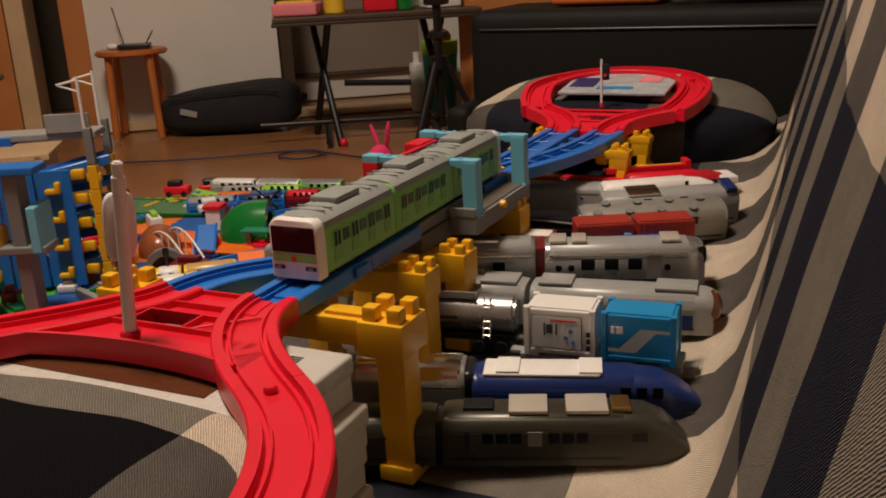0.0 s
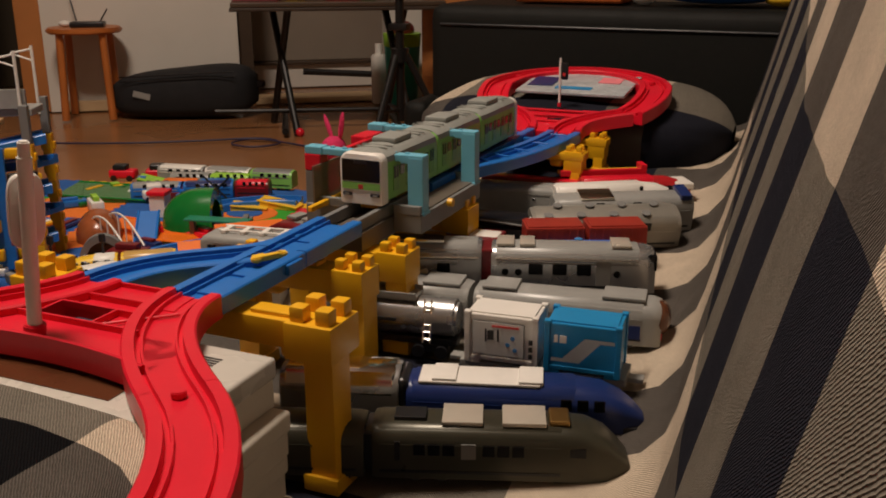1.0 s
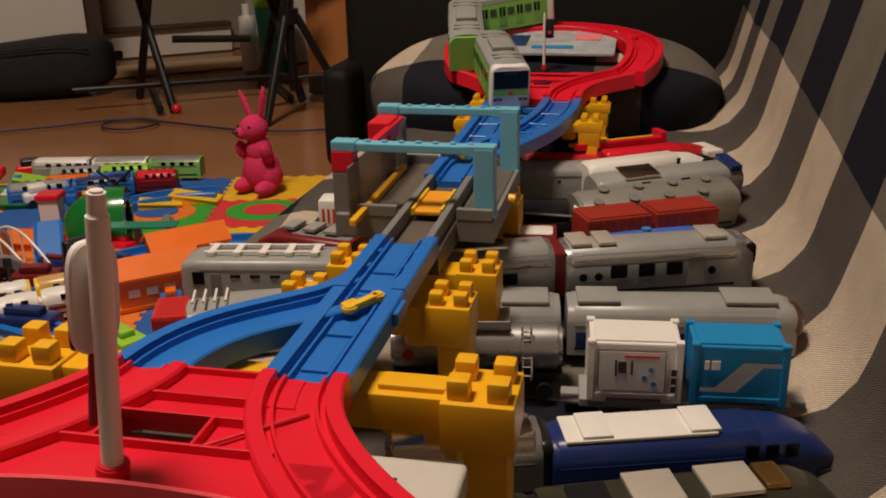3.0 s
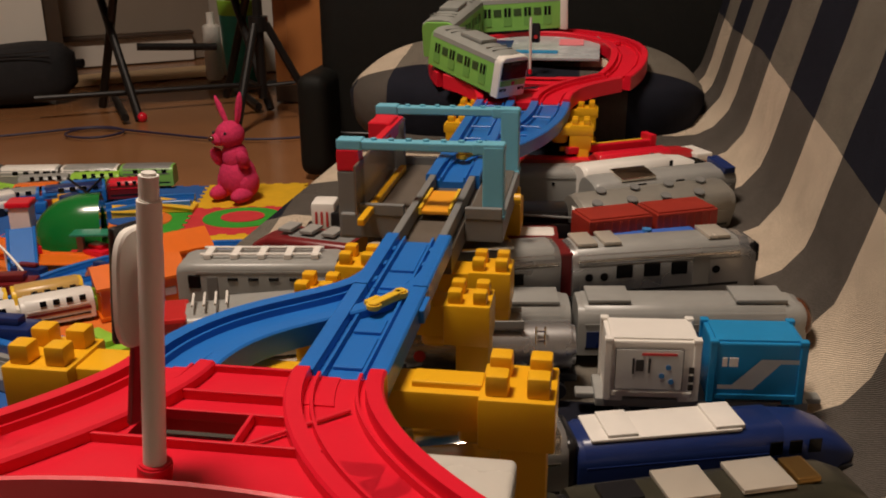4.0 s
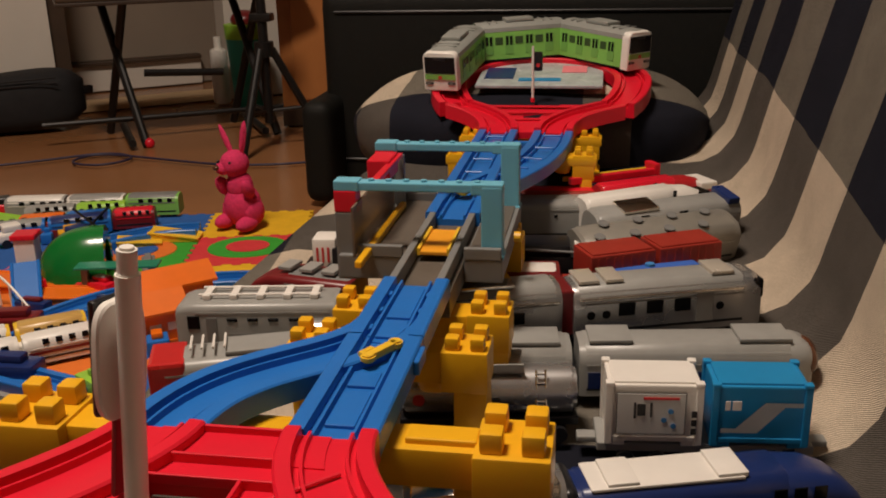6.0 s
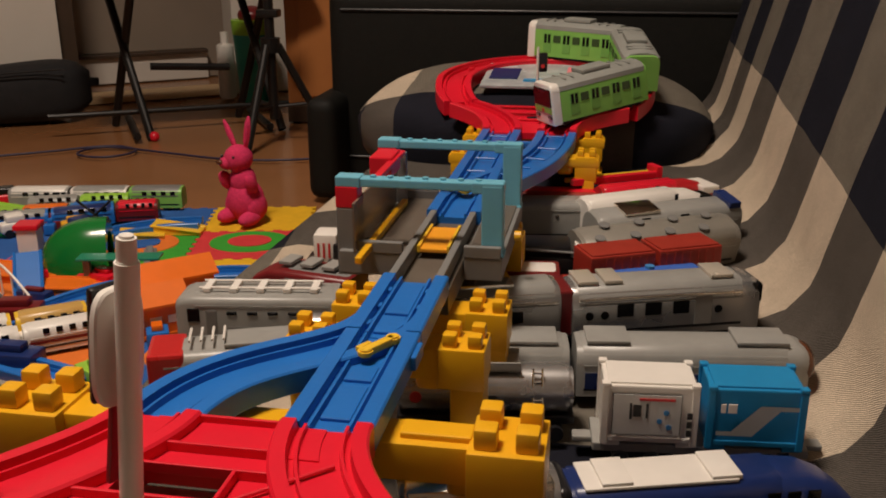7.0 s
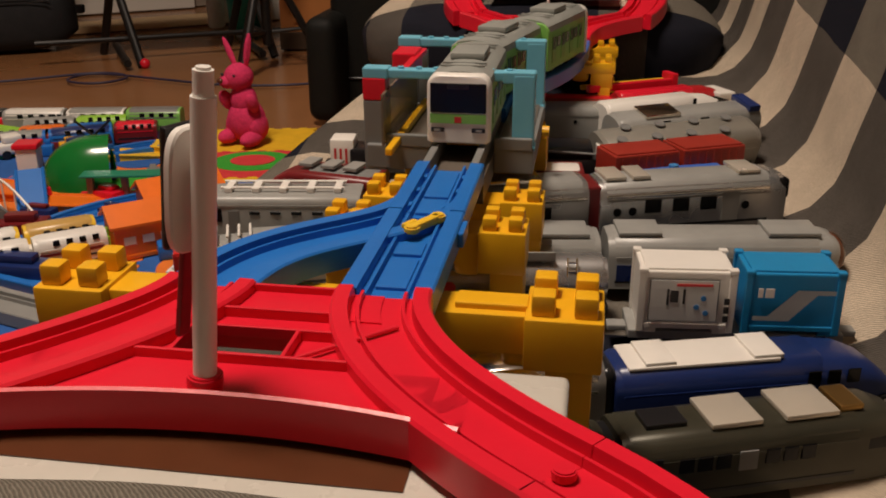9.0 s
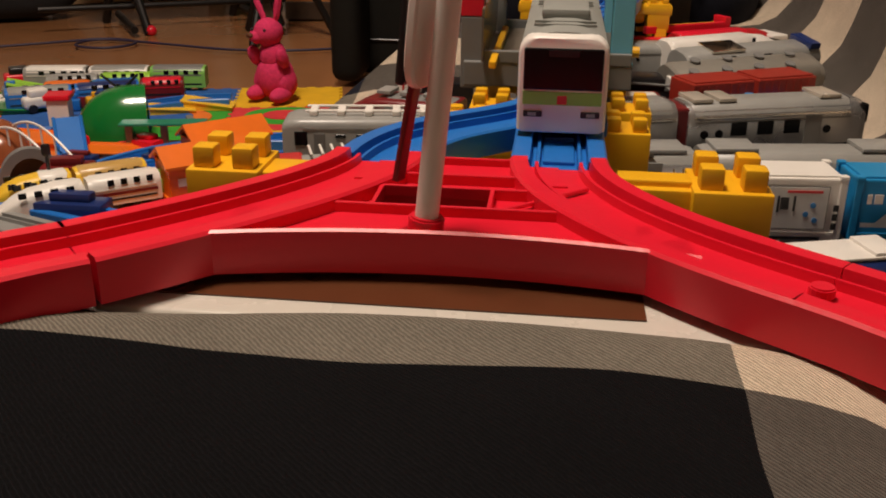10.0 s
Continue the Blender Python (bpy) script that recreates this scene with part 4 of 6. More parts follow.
part("print_bar", box(0.026, 0.0006, 0.003, at=(-0.006, -0.0166, 0.030)), PRINT, t)

# grey and navy train with brown nose window
t = thing("toy_train", at_seat(0.180, 0.272, 8.0, 0.004), "grey and navy toy train with a brown nose window", "toy train", PARKED)
c = coach(t, 0.160, 0.040, 0.036, LIGHTGREY, LIGHTGREY, nose="round", stripe=(NAVY, 0.006, 0.012), panels=((-0.058, 0.030), (0.048, 0.036)), panel_mat=LIGHTGREY, r=0.012)
part("nose_window", ball(0.016, at=(0.078, 0, 0.024), scale=(0.6, 1.15, 0.9)), BROWN, c, "glossy brown nose window", smooth=True)
part("nose_print", box(0.001, 0.008, 0.006, at=(0.0805, -0.008, 0.008)), INKRED, c)
c = coach(t, 0.110, 0.040, 0.035, LIGHTGREY, LIGHTGREY, x=-0.140, stripe=(NAVY, 0.006, 0.012), panels=((0.030, 0.034),), panel_mat=LIGHTGREY, r=0.012)

# silver commuter train
t = thing("toy_train", at_seat(0.162, 0.346, 18.5, 0.010), "silver toy train with black square windows and foil roof", "toy train", PARKED)
c = coach(t, 0.150, 0.040, 0.040, SILVER, LIGHTGREY, nose="round", win=(-0.034, -0.012, 0.010), wz=0.016, ww=0.013, wh=0.011, panels=((-0.062, 0.016), (-0.042, 0.014), (0.044, 0.018)), panel_mat=FOIL, r=0.012)
part("door", box(0.014, 0.0408, 0.026, 0.0006, at=(0.028, 0, 0.008)), LIGHTGREY, c)
part("front_window", box(0.010, 0.036, 0.016, 0.003, at=(0.0715, 0, 0.024)), WINDOW, c, smooth=True)
part("roof_edge", box(0.130, 0.0425, 0.0022, 0.0008, at=(-0.006, 0, 0.0335)), CHROME, c, "bright metal roof edge")
for dx in (-0.062, -0.05, 0.040):
    part("round_window", cyl(0.0032, 0.0412, 16, rot=pose(0, 0, 0, 90, 0, 0), at=(dx, 0.0206, 0.022)), WINDOW, c)
c = coach(t, 0.10, 0.040, 0.042, SILVER, LIGHTGREY, x=-0.134, panels=((-0.010, 0.05),), r=0.012, win=(-0.02, 0.015), ww=0.012, wz=0.016)
part("gangway", box(0.012, 0.034, 0.036, 0.002, at=(-0.0795, 0, 0.006)), MAROON, t, "dark red gangway")
part("roof_edge", box(0.096, 0.0425, 0.0022, 0.0008, at=(-0.134, 0, 0.0335)), CHROME, t)

# red container wagon with a blue roof before it
t = thing("container_wagon", at_seat(0.154, 0.416, 26.0), "toy wagon with two brick red containers", "toy wagon", PARKED)
part("flatbed", box(0.13, 0.034, 0.008, 0.001, at=(0, 0, 0.008)), BLACKP, t)
wheels(t, 0.13, 0.036)
for x in (-0.031, 0.031):
    cb = part("container", box(0.058, 0.036, 0.030, 0.0012, at=(x, 0, 0.0165)), BRICKRED, t, "brick red container")
    for k in range(7):
        part("rib", box(0.002, 0.0372, 0.025, at=(x - 0.022 + k * 0.0073, 0, 0.019)), BRICKRED, cb)
    part("lid", box(0.054, 0.032, 0.0015, 0.0005, at=(x, 0, 0.0464)), BRICKRED, cb)
t = thing("toy_wagon", at_seat(0.146, 0.388, 22.0), "low bright blue toy wagon", "toy wagon", PARKED)
part("deck", box(0.080, 0.012, 0.034, 0.002, at=(0.012, 0, 0.004)), mat("bright_blue_plastic", (0.05, 0.15, 0.55), 0.35), t)
part("knob", cyl(0.004, 0.003, 12, at=(0.01, 0, 0.0375)), INKBLUE, t)

# short white and maroon car
t = thing("toy_train", at_seat(0.040, 0.372, 6.0), "maroon and white toy carriage with a pale flat roof", "toy train", PARKED)
coach(t, 0.085, 0.038, 0.038, MAROON, WHITEP, stripe=(LIGHTGREY, 0.010, 0.006), r=0.005)
part("buffer_block", box(0.014, 0.024, 0.020, 0.002, at=(0.05, 0, 0.012)), BRICKRED, t)

# black open wagon with printed cover
t = thing("toy_wagon", at_seat(0.060, 0.430, 6.0, 0.004), "black toy hopper wagon with a printed pink and white end", "toy wagon", PARKED)
hb = box(0.085, 0.036, 0.020, 0.003, at=(0, 0, 0.006))
box(0.070, 0.034, 0.012, 0.004, at=(-0.006, 0, 0.024), bm=hb)
part("hopper", hb, BLACKP, t, smooth=True)
part("rail", rod((-0.03, -0.018, 0.034), (0.036, -0.018, 0.030), 0.0012), GREYP, t)
part("print_panel", box(0.020, 0.030, 0.014, 0.001, at=(0.042, 0, 0.022)), WHITEP, t)
for k in range(5):
    part("print_mark", box(0.0022, 0.0006, 0.009, at=(0.035 + k * 0.0034, -0.0154, 0.024)), mat("magenta_ink", (0.45, 0.02, 0.16), 0.5) if k == 0 else INKRED, t)
wheels(t, 0.085, 0.034)

# grey train leaning on the heap
t = thing("toy_train", at_seat(0.158, 0.474, 28.0, 0.004, 18), "grey toy train leaning over, roof with round vents", "toy train", PARKED)
c = coach(t, 0.155, 0.040, 0.034, mat("warm_grey_paint", (0.27, 0.255, 0.225), 0.35, metal=0.3), mat("warm_grey_roof", (0.30, 0.285, 0.25), 0.35, metal=0.3), nose="flat", win=(-0.04, 0.0, 0.04), r=0.013)
for k in range(4):
    for s in (-1, 1):
        part("vent", cyl(0.0050, 0.0012, 16, at=(-0.055 + k * 0.034 + s * 0.006, s * 0.009, 0.0400), bevel=0.0004), GREYP, c, smooth=True)
t = thing("toy_train", at_seat(0.168, 0.512, 29.0, 0.004, 10), "silver grey toy train with a foil roof strip", "toy train", PARKED)
c = coach(t, 0.150, 0.034, 0.036, LIGHTGREY, LIGHTGREY, nose="flat", panels=((-0.03, 0.036),), r=0.012)
part("end_print", box(0.012, 0.030, 0.006, 0.001, at=(0.066, 0, 0.0385)), NAVY, c)

# white bullet train and red machines
t = thing("toy_train", at_seat(0.158, 0.548, 32.0, 0.008), "white toy bullet train with a black nose window", "toy train", PARKED)
c = coach(t, 0.150, 0.032, 0.030, WHITEP, WHITEP, nose="bullet", r=0.014, win=(0.020,), ww=0.004, wz=0.02)
part("nose_window", box(0.018, 0.022, 0.006, 0.002, at=(0.058, 0, 0.020)), WINDOW, c)
t = thing("toy_train", at_seat(0.165, 0.596, 30.0, 0.008), "red toy train with black and white nose", "toy train", PARKED)
c = coach(t, 0.130, 0.024, 0.022, mat("bright_red_paint", (0.45, 0.015, 0.02), 0.3), RED, nose="slant", r=0.012)
part("nose_band", box(0.02, 0.037, 0.008, 0.002, at=(0.055, 0, 0.012)), WHITEP, c)
t = thing("toy_crane", at_seat(0.125, 0.600, 30.0, 0.030), "red toy crane arm lying on the trains", "toy crane", PARKED)
part("arm", box(0.10, 0.007, 0.007, 0.001), RED, t)
part("arm", box(0.10, 0.004, 0.005, 0.001, at=(0, 0.014, 0.0)), LEVERYELLOW, t)
part("hook", box(0.007, 0.02, 0.012, 0.001, at=(0.05, 0.006, 0.0)), RED, t)
t = thing("toy_train", at_seat(0.040, 0.520, 8.0), "light grey flat toy carriage", "toy train", PARKED)
coach(t, 0.13, 0.036, 0.036, LIGHTGREY, LIGHTGREY, r=0.006, win=(0.03,), ww=0.003, wh=0.003)
t = thing("toy_train", at_seat(0.050, 0.572, 4.0), "dark red toy carriage behind the grey ones", "toy train", PARKED)
coach(t, 0.12, 0.030, 0.026, BRICKRED, RED, r=0.006)
t = thing("toy_train", at_seat(-0.005, 0.295, 8.0), "grey toy carriage under the station", "toy train", PARKED)
coach(t, 0.09, 0.038, 0.040, SILVER, LIGHTGREY, r=0.010, win=(-0.02, 0.01), ww=0.012)

# left of the track
t = thing("toy_train", at_seat(-0.148, 0.300, 188.0), "light grey toy electric locomotive with roof rails", "toy locomotive", PARKED)
c = coach(t, 0.125, 0.040, 0.042, LIGHTGREY, LIGHTGREY, nose="round", win=(-0.03, -0.014, 0.002, 0.018), wz=0.028, ww=0.008, wh=0.003, r=0.006)
part("front_window", box(0.006, 0.034, 0.011, 0.002, at=(0.0590, 0, 0.026)), WINDOW, c, smooth=True)
part("side_window", box(0.010, 0.0412, 0.011, 0.001, at=(0.048, 0, 0.026)), WINDOW, c)
part("door", box(0.009, 0.0410, 0.024, 0.001, at=(0.034, 0, 0.012)), GREYP, c)
part("grille", box(0.030, 0.0410, 0.012, at=(0.006, 0, 0.010)), GREYP, c)
bm = bmesh.new()
vs = [bm.verts.new(p) for p in ((-0.055, 0.0204, 0.030), (-0.055, 0.0204, 0.024), (-0.012, 0.0204, 0.014), (-0.012, 0.0204, 0.015))]
f = bm.faces.new(vs)
bmesh.ops.solidify(bm, geom=[f], thickness=0.0004)
part("flash", bm, MAROON, c, "dark red flash on the side")
for s in (-1, 1):
    part("roof_rail", rod((-0.05, s * 0.008, 0.050), (0.045, s * 0.008, 0.050), 0.0011, 8), WHITEP, c)
for k in range(5):
    part("roof_block", box(0.006, 0.022, 0.004, 0.0008, at=(-0.045 + k * 0.021, 0, 0.0465)), WHITEP, c)
t = thing("toy_train", at_seat(-0.146, 0.236, 200.0), "red and white toy locomotive with roof gear", "toy locomotive", PARKED)
c = coach(t, 0.105, 0.040, 0.034, LIGHTGREY, LIGHTGREY, r=0.008, panels=((-0.02, 0.05),), panel_mat=LIGHTGREY)
part("red_front", box(0.026, 0.0405, 0.034, 0.003, at=(0.046, 0, 0.005)), mat("signal_red_paint", (0.5, 0.02, 0.02), 0.3), c, "red cab end")
for k in range(4):
    part("roof_rail", rod((0.005 + k * 0.008, -0.012, 0.045), (0.005 + k * 0.008, 0.012, 0.045), 0.001, 6), WHITEP, c)
t = thing("toy_train", at_seat(-0.130, 0.352, -12.0), "maroon toy diesel locomotive with a grey roof", "toy locomotive", PARKED)
c = coach(t, 0.105, 0.038, 0.038, MAROON, GREYP, r=0.005, tail="slant")
for k in range(3):
    part("roof_hatch", box(0.012, 0.020, 0.003, 0.0006, at=(-0.01 + k * 0.02, 0, 0.0445)), LIGHTGREY, c)
t = thing("toy_wagon", at_seat(-0.122, 0.440, 5.0), "black toy wagon with a white printed end", "toy wagon", PARKED)
part("frame", box(0.050, 0.030, 0.022, 0.003, at=(0.02, 0, 0.004)), BLACKP, t, smooth=True)
part("white_end", box(0.022, 0.026, 0.030, 0.003, at=(-0.012, 0, 0.004)), WHITEP, t, smooth=True)
for k in range(3):
    part("print_mark", box(0.002, 0.0006, 0.014, at=(-0.018 + k * 0.005, -0.0134, 0.012)), INKRED, t)
wheels(t, 0.05, 0.03)
t = thing("toy_barrel_car", at_seat(-0.085, 0.290, 14.0), "silver toy barrel wagon end", "toy wagon", PARKED)
part("barrel", cyl(0.014, 0.05, 24, rot=pose(0, 0, 0, 0, 90, 0), at=(-0.025, 0, 0.022), bevel=0.003), SILVER, t, smooth=True)
part("frame", box(0.05, 0.02, 0.008, 0.001, at=(0, 0, 0.002)), BLACKP, t)


# ---- the running train ----
RW, RH = 0.041, 0.041
DOORM = mat("door_green_paint", (0.17, 0.40, 0.085), 0.4)
SIDEWIN = mat("side_window_green", (0.05, 0.09, 0.035), 0.2)


def running_car(cab):
    t = thing("commuter_train_car", pose(0, 0, 0), "yellow-green toy commuter train car with grey roof" + (", white cab end" if cab else ""), "toy train car", "running train")
    L = 0.116
    b = part("body", body_mesh(L, RW, RH, 0.009, "flat", "flat", 0.004), GREEN, t, smooth=True)
    m0 = None
    for s in (-1, 1):
        for k in range(4):
            x = -0.043 + k * 0.026
            part("door", box(0.0105, 0.0010, 0.023, at=(x, s * (RW / 2 + 0.0001), 0.010)), DOORM, b)
            for dx, w in ((-0.0025, 0.0036), (0.0025, 0.0036)):
                p = pose(x + dx, s * (RW / 2 + 0.0003), 0.021)
                m0 = part("door_window", box(w, 0.0012, 0.011, 0.0004, seg=1), WINDOW, b, m=p) if m0 is None else again(m0, p, b)
        for k in range(3):
            part("window", box(0.010, 0.0010, 0.009, 0.0004, at=(-0.030 + k * 0.026, s * (RW / 2 + 0.0002), 0.022), seg=1), SIDEWIN, b)
    rings = []
    for xx, k in ((-L / 2 + 0.002, 0.93), (-L / 2 + 0.004, 1), (L / 2 - 0.004, 1), (L / 2 - 0.002, 0.93)):
        rings.append([(xx, u * k, 0.004 + RH - 0.0075 + w * k) for u, w in [(-0.0206, 0), (-0.0200, 0.005), (-0.0145, 0.0092), (-0.005, 0.0108), (0.005, 0.0108), (0.0145, 0.0092), (0.0200, 0.005), (0.0206, 0)]])
    part("roof", loft(rings), ROOFGREY, t, "grey roof with raised cooler", smooth=True)
    part("roof_cooler", box(0.036, 0.024, 0.005, 0.0018, at=(0.0, 0, 0.0475)), ROOFGREY, t, smooth=True)
    for x in (-0.04, -0.03, 0.03, 0.04):
        part("roof_rib", box(0.0014, 0.030, 0.0012, at=(x, 0, 0.0475)), ROOFGREY, t)
    part("chassis", box(L * 0.9, 0.030, 0.006, 0.001, at=(0, 0, 0.0)), BLACKP, t)
    bog = box(0.026, 0.026, 0.006, 0.001, at=(0, 0, -0.002))
    for dx in (-0.009, 0.009):
        for s in (-1, 1):
            cyl(0.005, 0.004, 14, at=(dx, s * 0.012 + 0.002, 0.0012), rot=pose(0, 0, 0, 90, 0, 0), bm=bog)
    fb = part("bogie", bog, BLACKP, t, m=pose(-0.034, 0, 0))
    again(fb, pose(0.034, 0, 0), t)
    if cab:
        # white cab front at +x with a wide black windscreen
        x = L / 2
        rings = []
        for xx, k in ((x - 0.006, 1.012), (x + 0.001, 1.012), (x + 0.0035, 0.985), (x + 0.0042, 0.95)):
            rings.append([(xx, u * k, 0.002 + w * (0.5 + 0.5 * k)) for u, w in section(RW + 0.0006, RH + 0.0035, 0.0085)])
        f = part("cab_front", loft(rings), WHITEP, t, "white cab front", smooth=True)
        part("windscreen", box(0.0020, RW * 0.90, 0.0195, 0.0008, at=(x + 0.0042, 0, 0.0215)), WINDOW, f, "black windscreen")
        part("destination_sign", box(0.0022, 0.014, 0.003, at=(x + 0.0043, 0, 0.0372)), BLACKP, f)
        part("green_band", box(0.0016, RW * 0.90, 0.0062, at=(x + 0.0042, 0, 0.0145)), GREEN, f, "yellow-green front band")
        part("logo_shape", box(0.0022, 0.0045, 0.004, at=(x + 0.0042, 0, 0.0150)), INKRED, f)
        for s in (-1, 1):
            part("headlight", box(0.0020, 0.0090, 0.0030, 0.0006, at=(x + 0.0042, s * 0.0135, 0.0085)), BLACKP, f, "black headlight housing")
            part("headlight_lens", box(0.0024, 0.0040, 0.0016, at=(x + 0.0042, s * 0.0138, 0.0092)), LIGHTGREY, f)
        part("lower_skirt", box(0.004, RW * 0.94, 0.0035, 0.001, at=(x + 0.001, 0, 0.0005)), WHITEP, f)
    return t


CAR_A, CAR_B, CAR_C = running_car(True), running_car(False), running_car(True)

# ---- the play mat on the floor ----
MO = Vector((-0.330, 1.003, 0.0))
MU, MV = Vector((math.cos(radians(13)), math.sin(radians(13)), 0)), Vector((math.sin(radians(13)), -math.cos(radians(13)), 0))
TU, TV, TH = 0.152, 0.122, 0.012


def mat_xy(a, b, z=TH):
    p = MO + MU * a + MV * b
    return (p.x, p.y, z)


def tile_outline(w, h, n=6, tooth=0.005):
    """A square outline with puzzle teeth on all sides."""
    pts = []
    corners = [(0, 0), (w, 0), (w, h), (0, h)]
    for k in range(4):
        (x0, y0), (x1, y1) = corners[k], corners[(k + 1) % 4]
        dx, dy = (x1 - x0), (y1 - y0)
        ln = math.hypot(dx, dy)
        nx, ny = dy / ln, -dx / ln
        for i in range(n * 2):
            s0, s1 = i / (n * 2), (i + 1) / (n * 2)
            off = tooth * (1 if i % 2 else -1) * 0.5
            for s in (s0 + 0.006, s1 - 0.006):
                pts.append((x0 + dx * s + nx * off, y0 + dy * s + ny * off))
    return pts


def foam_tile(i, j, color, inset=None):
    a, b = -i * TU, j * TV
    base = mat_xy(a, b, 0.0)
    rot = Matrix(((MU.x, MV.x, 0, base[0]), (MU.y, MV.y, 0, base[1]), (0, 0, -1, TH), (0, 0, 0, 1)))
    t = tagged(new("foam_tile"), color + " interlocking foam play mat tile on the floor", "foam tile", "play mat tiles")
    t.matrix_basis = pose(base[0], base[1], 0.002, 0, 0, 13)
    bm = bmesh.new()
    pts = tile_outline(TU - 0.001, TV - 0.001)
    lo = [bm.verts.new((-x, -y, 0)) for x, y in pts]
    hi = [bm.verts.new((-x, -y, TH)) for x, y in pts]
    bm.faces.new(hi)
    for k in range(len(pts)):
        q = (k + 1) % len(pts)
        bm.faces.new((lo[k], lo[q], hi[q], hi[k]))
    part("pad", bm, FOAM[color], t)
    if inset:
        c1, c2 = inset
        part("letter_ring", cyl(0.055, 0.0012, 36, at=(-TU / 2, -TV / 2, TH), r2=0.0545), FOAM[c1], t, c1 + " foam ring").scale = (1, 0.82, 1)
        part("letter_middle", cyl(0.030, 0.0022, 30, at=(-TU / 2, -TV / 2, TH)), FOAM[c2], t).scale = (1, 0.82, 1)
    return t


GRID = [
    ["yellow", "blue", "green", "yellow", "blue", "green", "orange"],
    ["red", "green", "blue", "orange", "green", "red", "blue"],
    ["yellow", "green", "orange", "blue", "red", "green", "yellow"],
    ["orange", "blue", "orange", "red", "blue", "orange", "green"],
    ["blue", "orange", "blue", "green", "orange", "blue", "red"],
    ["orange", "blue", "red", "blue", "green", "yellow", "blue"],
]
for j, row in enumerate(GRID):
    for i, c in enumerate(row):
        foam_tile(i, j, c, ("green", "red") if (i, j) == (0, 1) else ("orange", "blue") if (i + 2 * j) % 5 == 3 else None)


def on_mat(x, y, rz=0, z=0.0):
    return pose(x, y + 0.095, TH + 0.003 + z, 0, 0, rz)


# ---- the pink rabbit ----
def rabbit():
    bm = ball(0.040, at=(0, 0, 0.042), scale=(0.92, 0.85, 1.05), seg=28)
    ball(0.030, at=(0, -0.004, 0.082), scale=(0.86, 0.8, 1.0), bm=bm)
    ball(0.026, at=(-0.004, -0.008, 0.124), scale=(1.0, 1.1, 1.0), bm=bm, seg=24)
    ball(0.016, at=(-0.016, -0.024, 0.118), scale=(1.0, 1.1, 0.85), bm=bm)
    for s in (-1, 1):
        ball(0.020, at=(s * 0.026, -0.022, 0.014), scale=(0.8, 1.35, 0.7), bm=bm)
        ball(0.013, at=(s * 0.030, -0.016, 0.080), scale=(0.85, 1.0, 1.7), bm=bm, rot=pose(0, 0, 0, 34, 0, s * 10))
        ball(0.022, at=(s * 0.026, 0.0, 0.032), scale=(0.7, 1.1, 1.2), bm=bm)
    ball(0.012, at=(-0.024, -0.004, 0.166), scale=(0.55, 0.35, 2.6), bm=bm, rot=pose(0, 0, 0, 0, -26, 0))
    ball(0.012, at=(0.014, 0.0, 0.172), scale=(0.62, 0.35, 2.8), bm=bm, rot=pose(0, 0, 0, 0, 12, 0))
    ball(0.0095, at=(0.0145, -0.0035, 0.172), scale=(0.5, 0.25, 2.6), bm=bm, rot=pose(0, 0, 0, 0, 12, 0))
    bmesh.ops.triangulate(bm, faces=bm.faces)
    for v in bm.verts:
        v.co += v.co.normalized() * 0.0012 * noise.noise(v.co * 160)
    ob = part("toy_rabbit", bm, PINK, smooth=True, m=pose(-0.402, 0.905, TH + 0.004, 0, 0, -20) @ Matrix.Scale(0.77, 4))
    tagged(ob, "bright pink plush rabbit sitting on the yellow mat tile", "plush toy")
    part("nose", ball(0.0062, at=(-0.021, -0.040, 0.121), scale=(1.2, 1, 0.8)), BROWN, ob, "dark brown stitched nose", smooth=True)
    for x in (-0.022, 0.006):
        part("eye", ball(0.0030, at=(x, -0.032, 0.131)), BLACKP, ob, smooth=True)


rabbit()


# ---- toys on the mat ----
OFFW = WHITEP


def simple_train(x, y, rz, parts, label, w=0.034, h=0.034, z=0.0):
    t = thing("toy_train", on_mat(x, y, rz, z), label, "toy train", "toy trains on the mat")
    cx = 0.0
    for L, color, roof, nose in parts:
        coach(t, L, w, h, color, roof, x=cx + L / 2, nose=nose, r=0.010, stripe=(MAROON, 0.010, 0.003) if color is OFFW and nose != "x" else None, win=spread(-L * 0.34, L * 0.2, 4), ww=L * 0.09, wh=0.006, wz=0.020)
        cx += L + 0.004
    return t


OFFW = WHITEP
simple_train(-0.400, 0.378, 218, ((0.070, OFFW, OFFW, "flat"), (0.080, OFFW, OFFW, "bullet")), "white toy bullet train with a dark red stripe", 0.028, 0.027)
simple_train(-0.424, 0.402, 218, ((0.070, LEVERYELLOW, mat("tan_paint", (0.55, 0.34, 0.10), 0.3), "flat"), (0.080, LEVERYELLOW, OFFW, "bullet")), "yellow and white toy train", 0.028, 0.029)
simple_train(-0.525, 0.865, 191, ((0.080, GREEN, GREYP, "flat"), (0.085, OFFW, LIGHTGREY, "flat"), (0.09, LIGHTGREY, OFFW, "flat")), "row of white, grey and green toy coaches at the mat's edge", 0.032, 0.030)
simple_train(-0.535, 0.800, 200, ((0.060, MAROON, RED, "flat"), (0.060, SKYBLUE, BLUE, "flat"), (0.06, ORANGE, ORANGE, "flat")), "red, blue and orange toy wagons", 0.030, 0.026)
simple_train(-0.590, 0.770, 208, ((0.085, BLUE, NAVY, "flat"), (0.085, BLUE, LIGHTGREY, "flat")), "blue toy goods train", 0.030, 0.026)
simple_train(-0.600, 0.835, 200, ((0.07, LIME, LIME, "flat"), (0.07, LIGHTGREY, LIGHTGREY, "flat")), "lime and grey toy coaches", 0.030, 0.024)


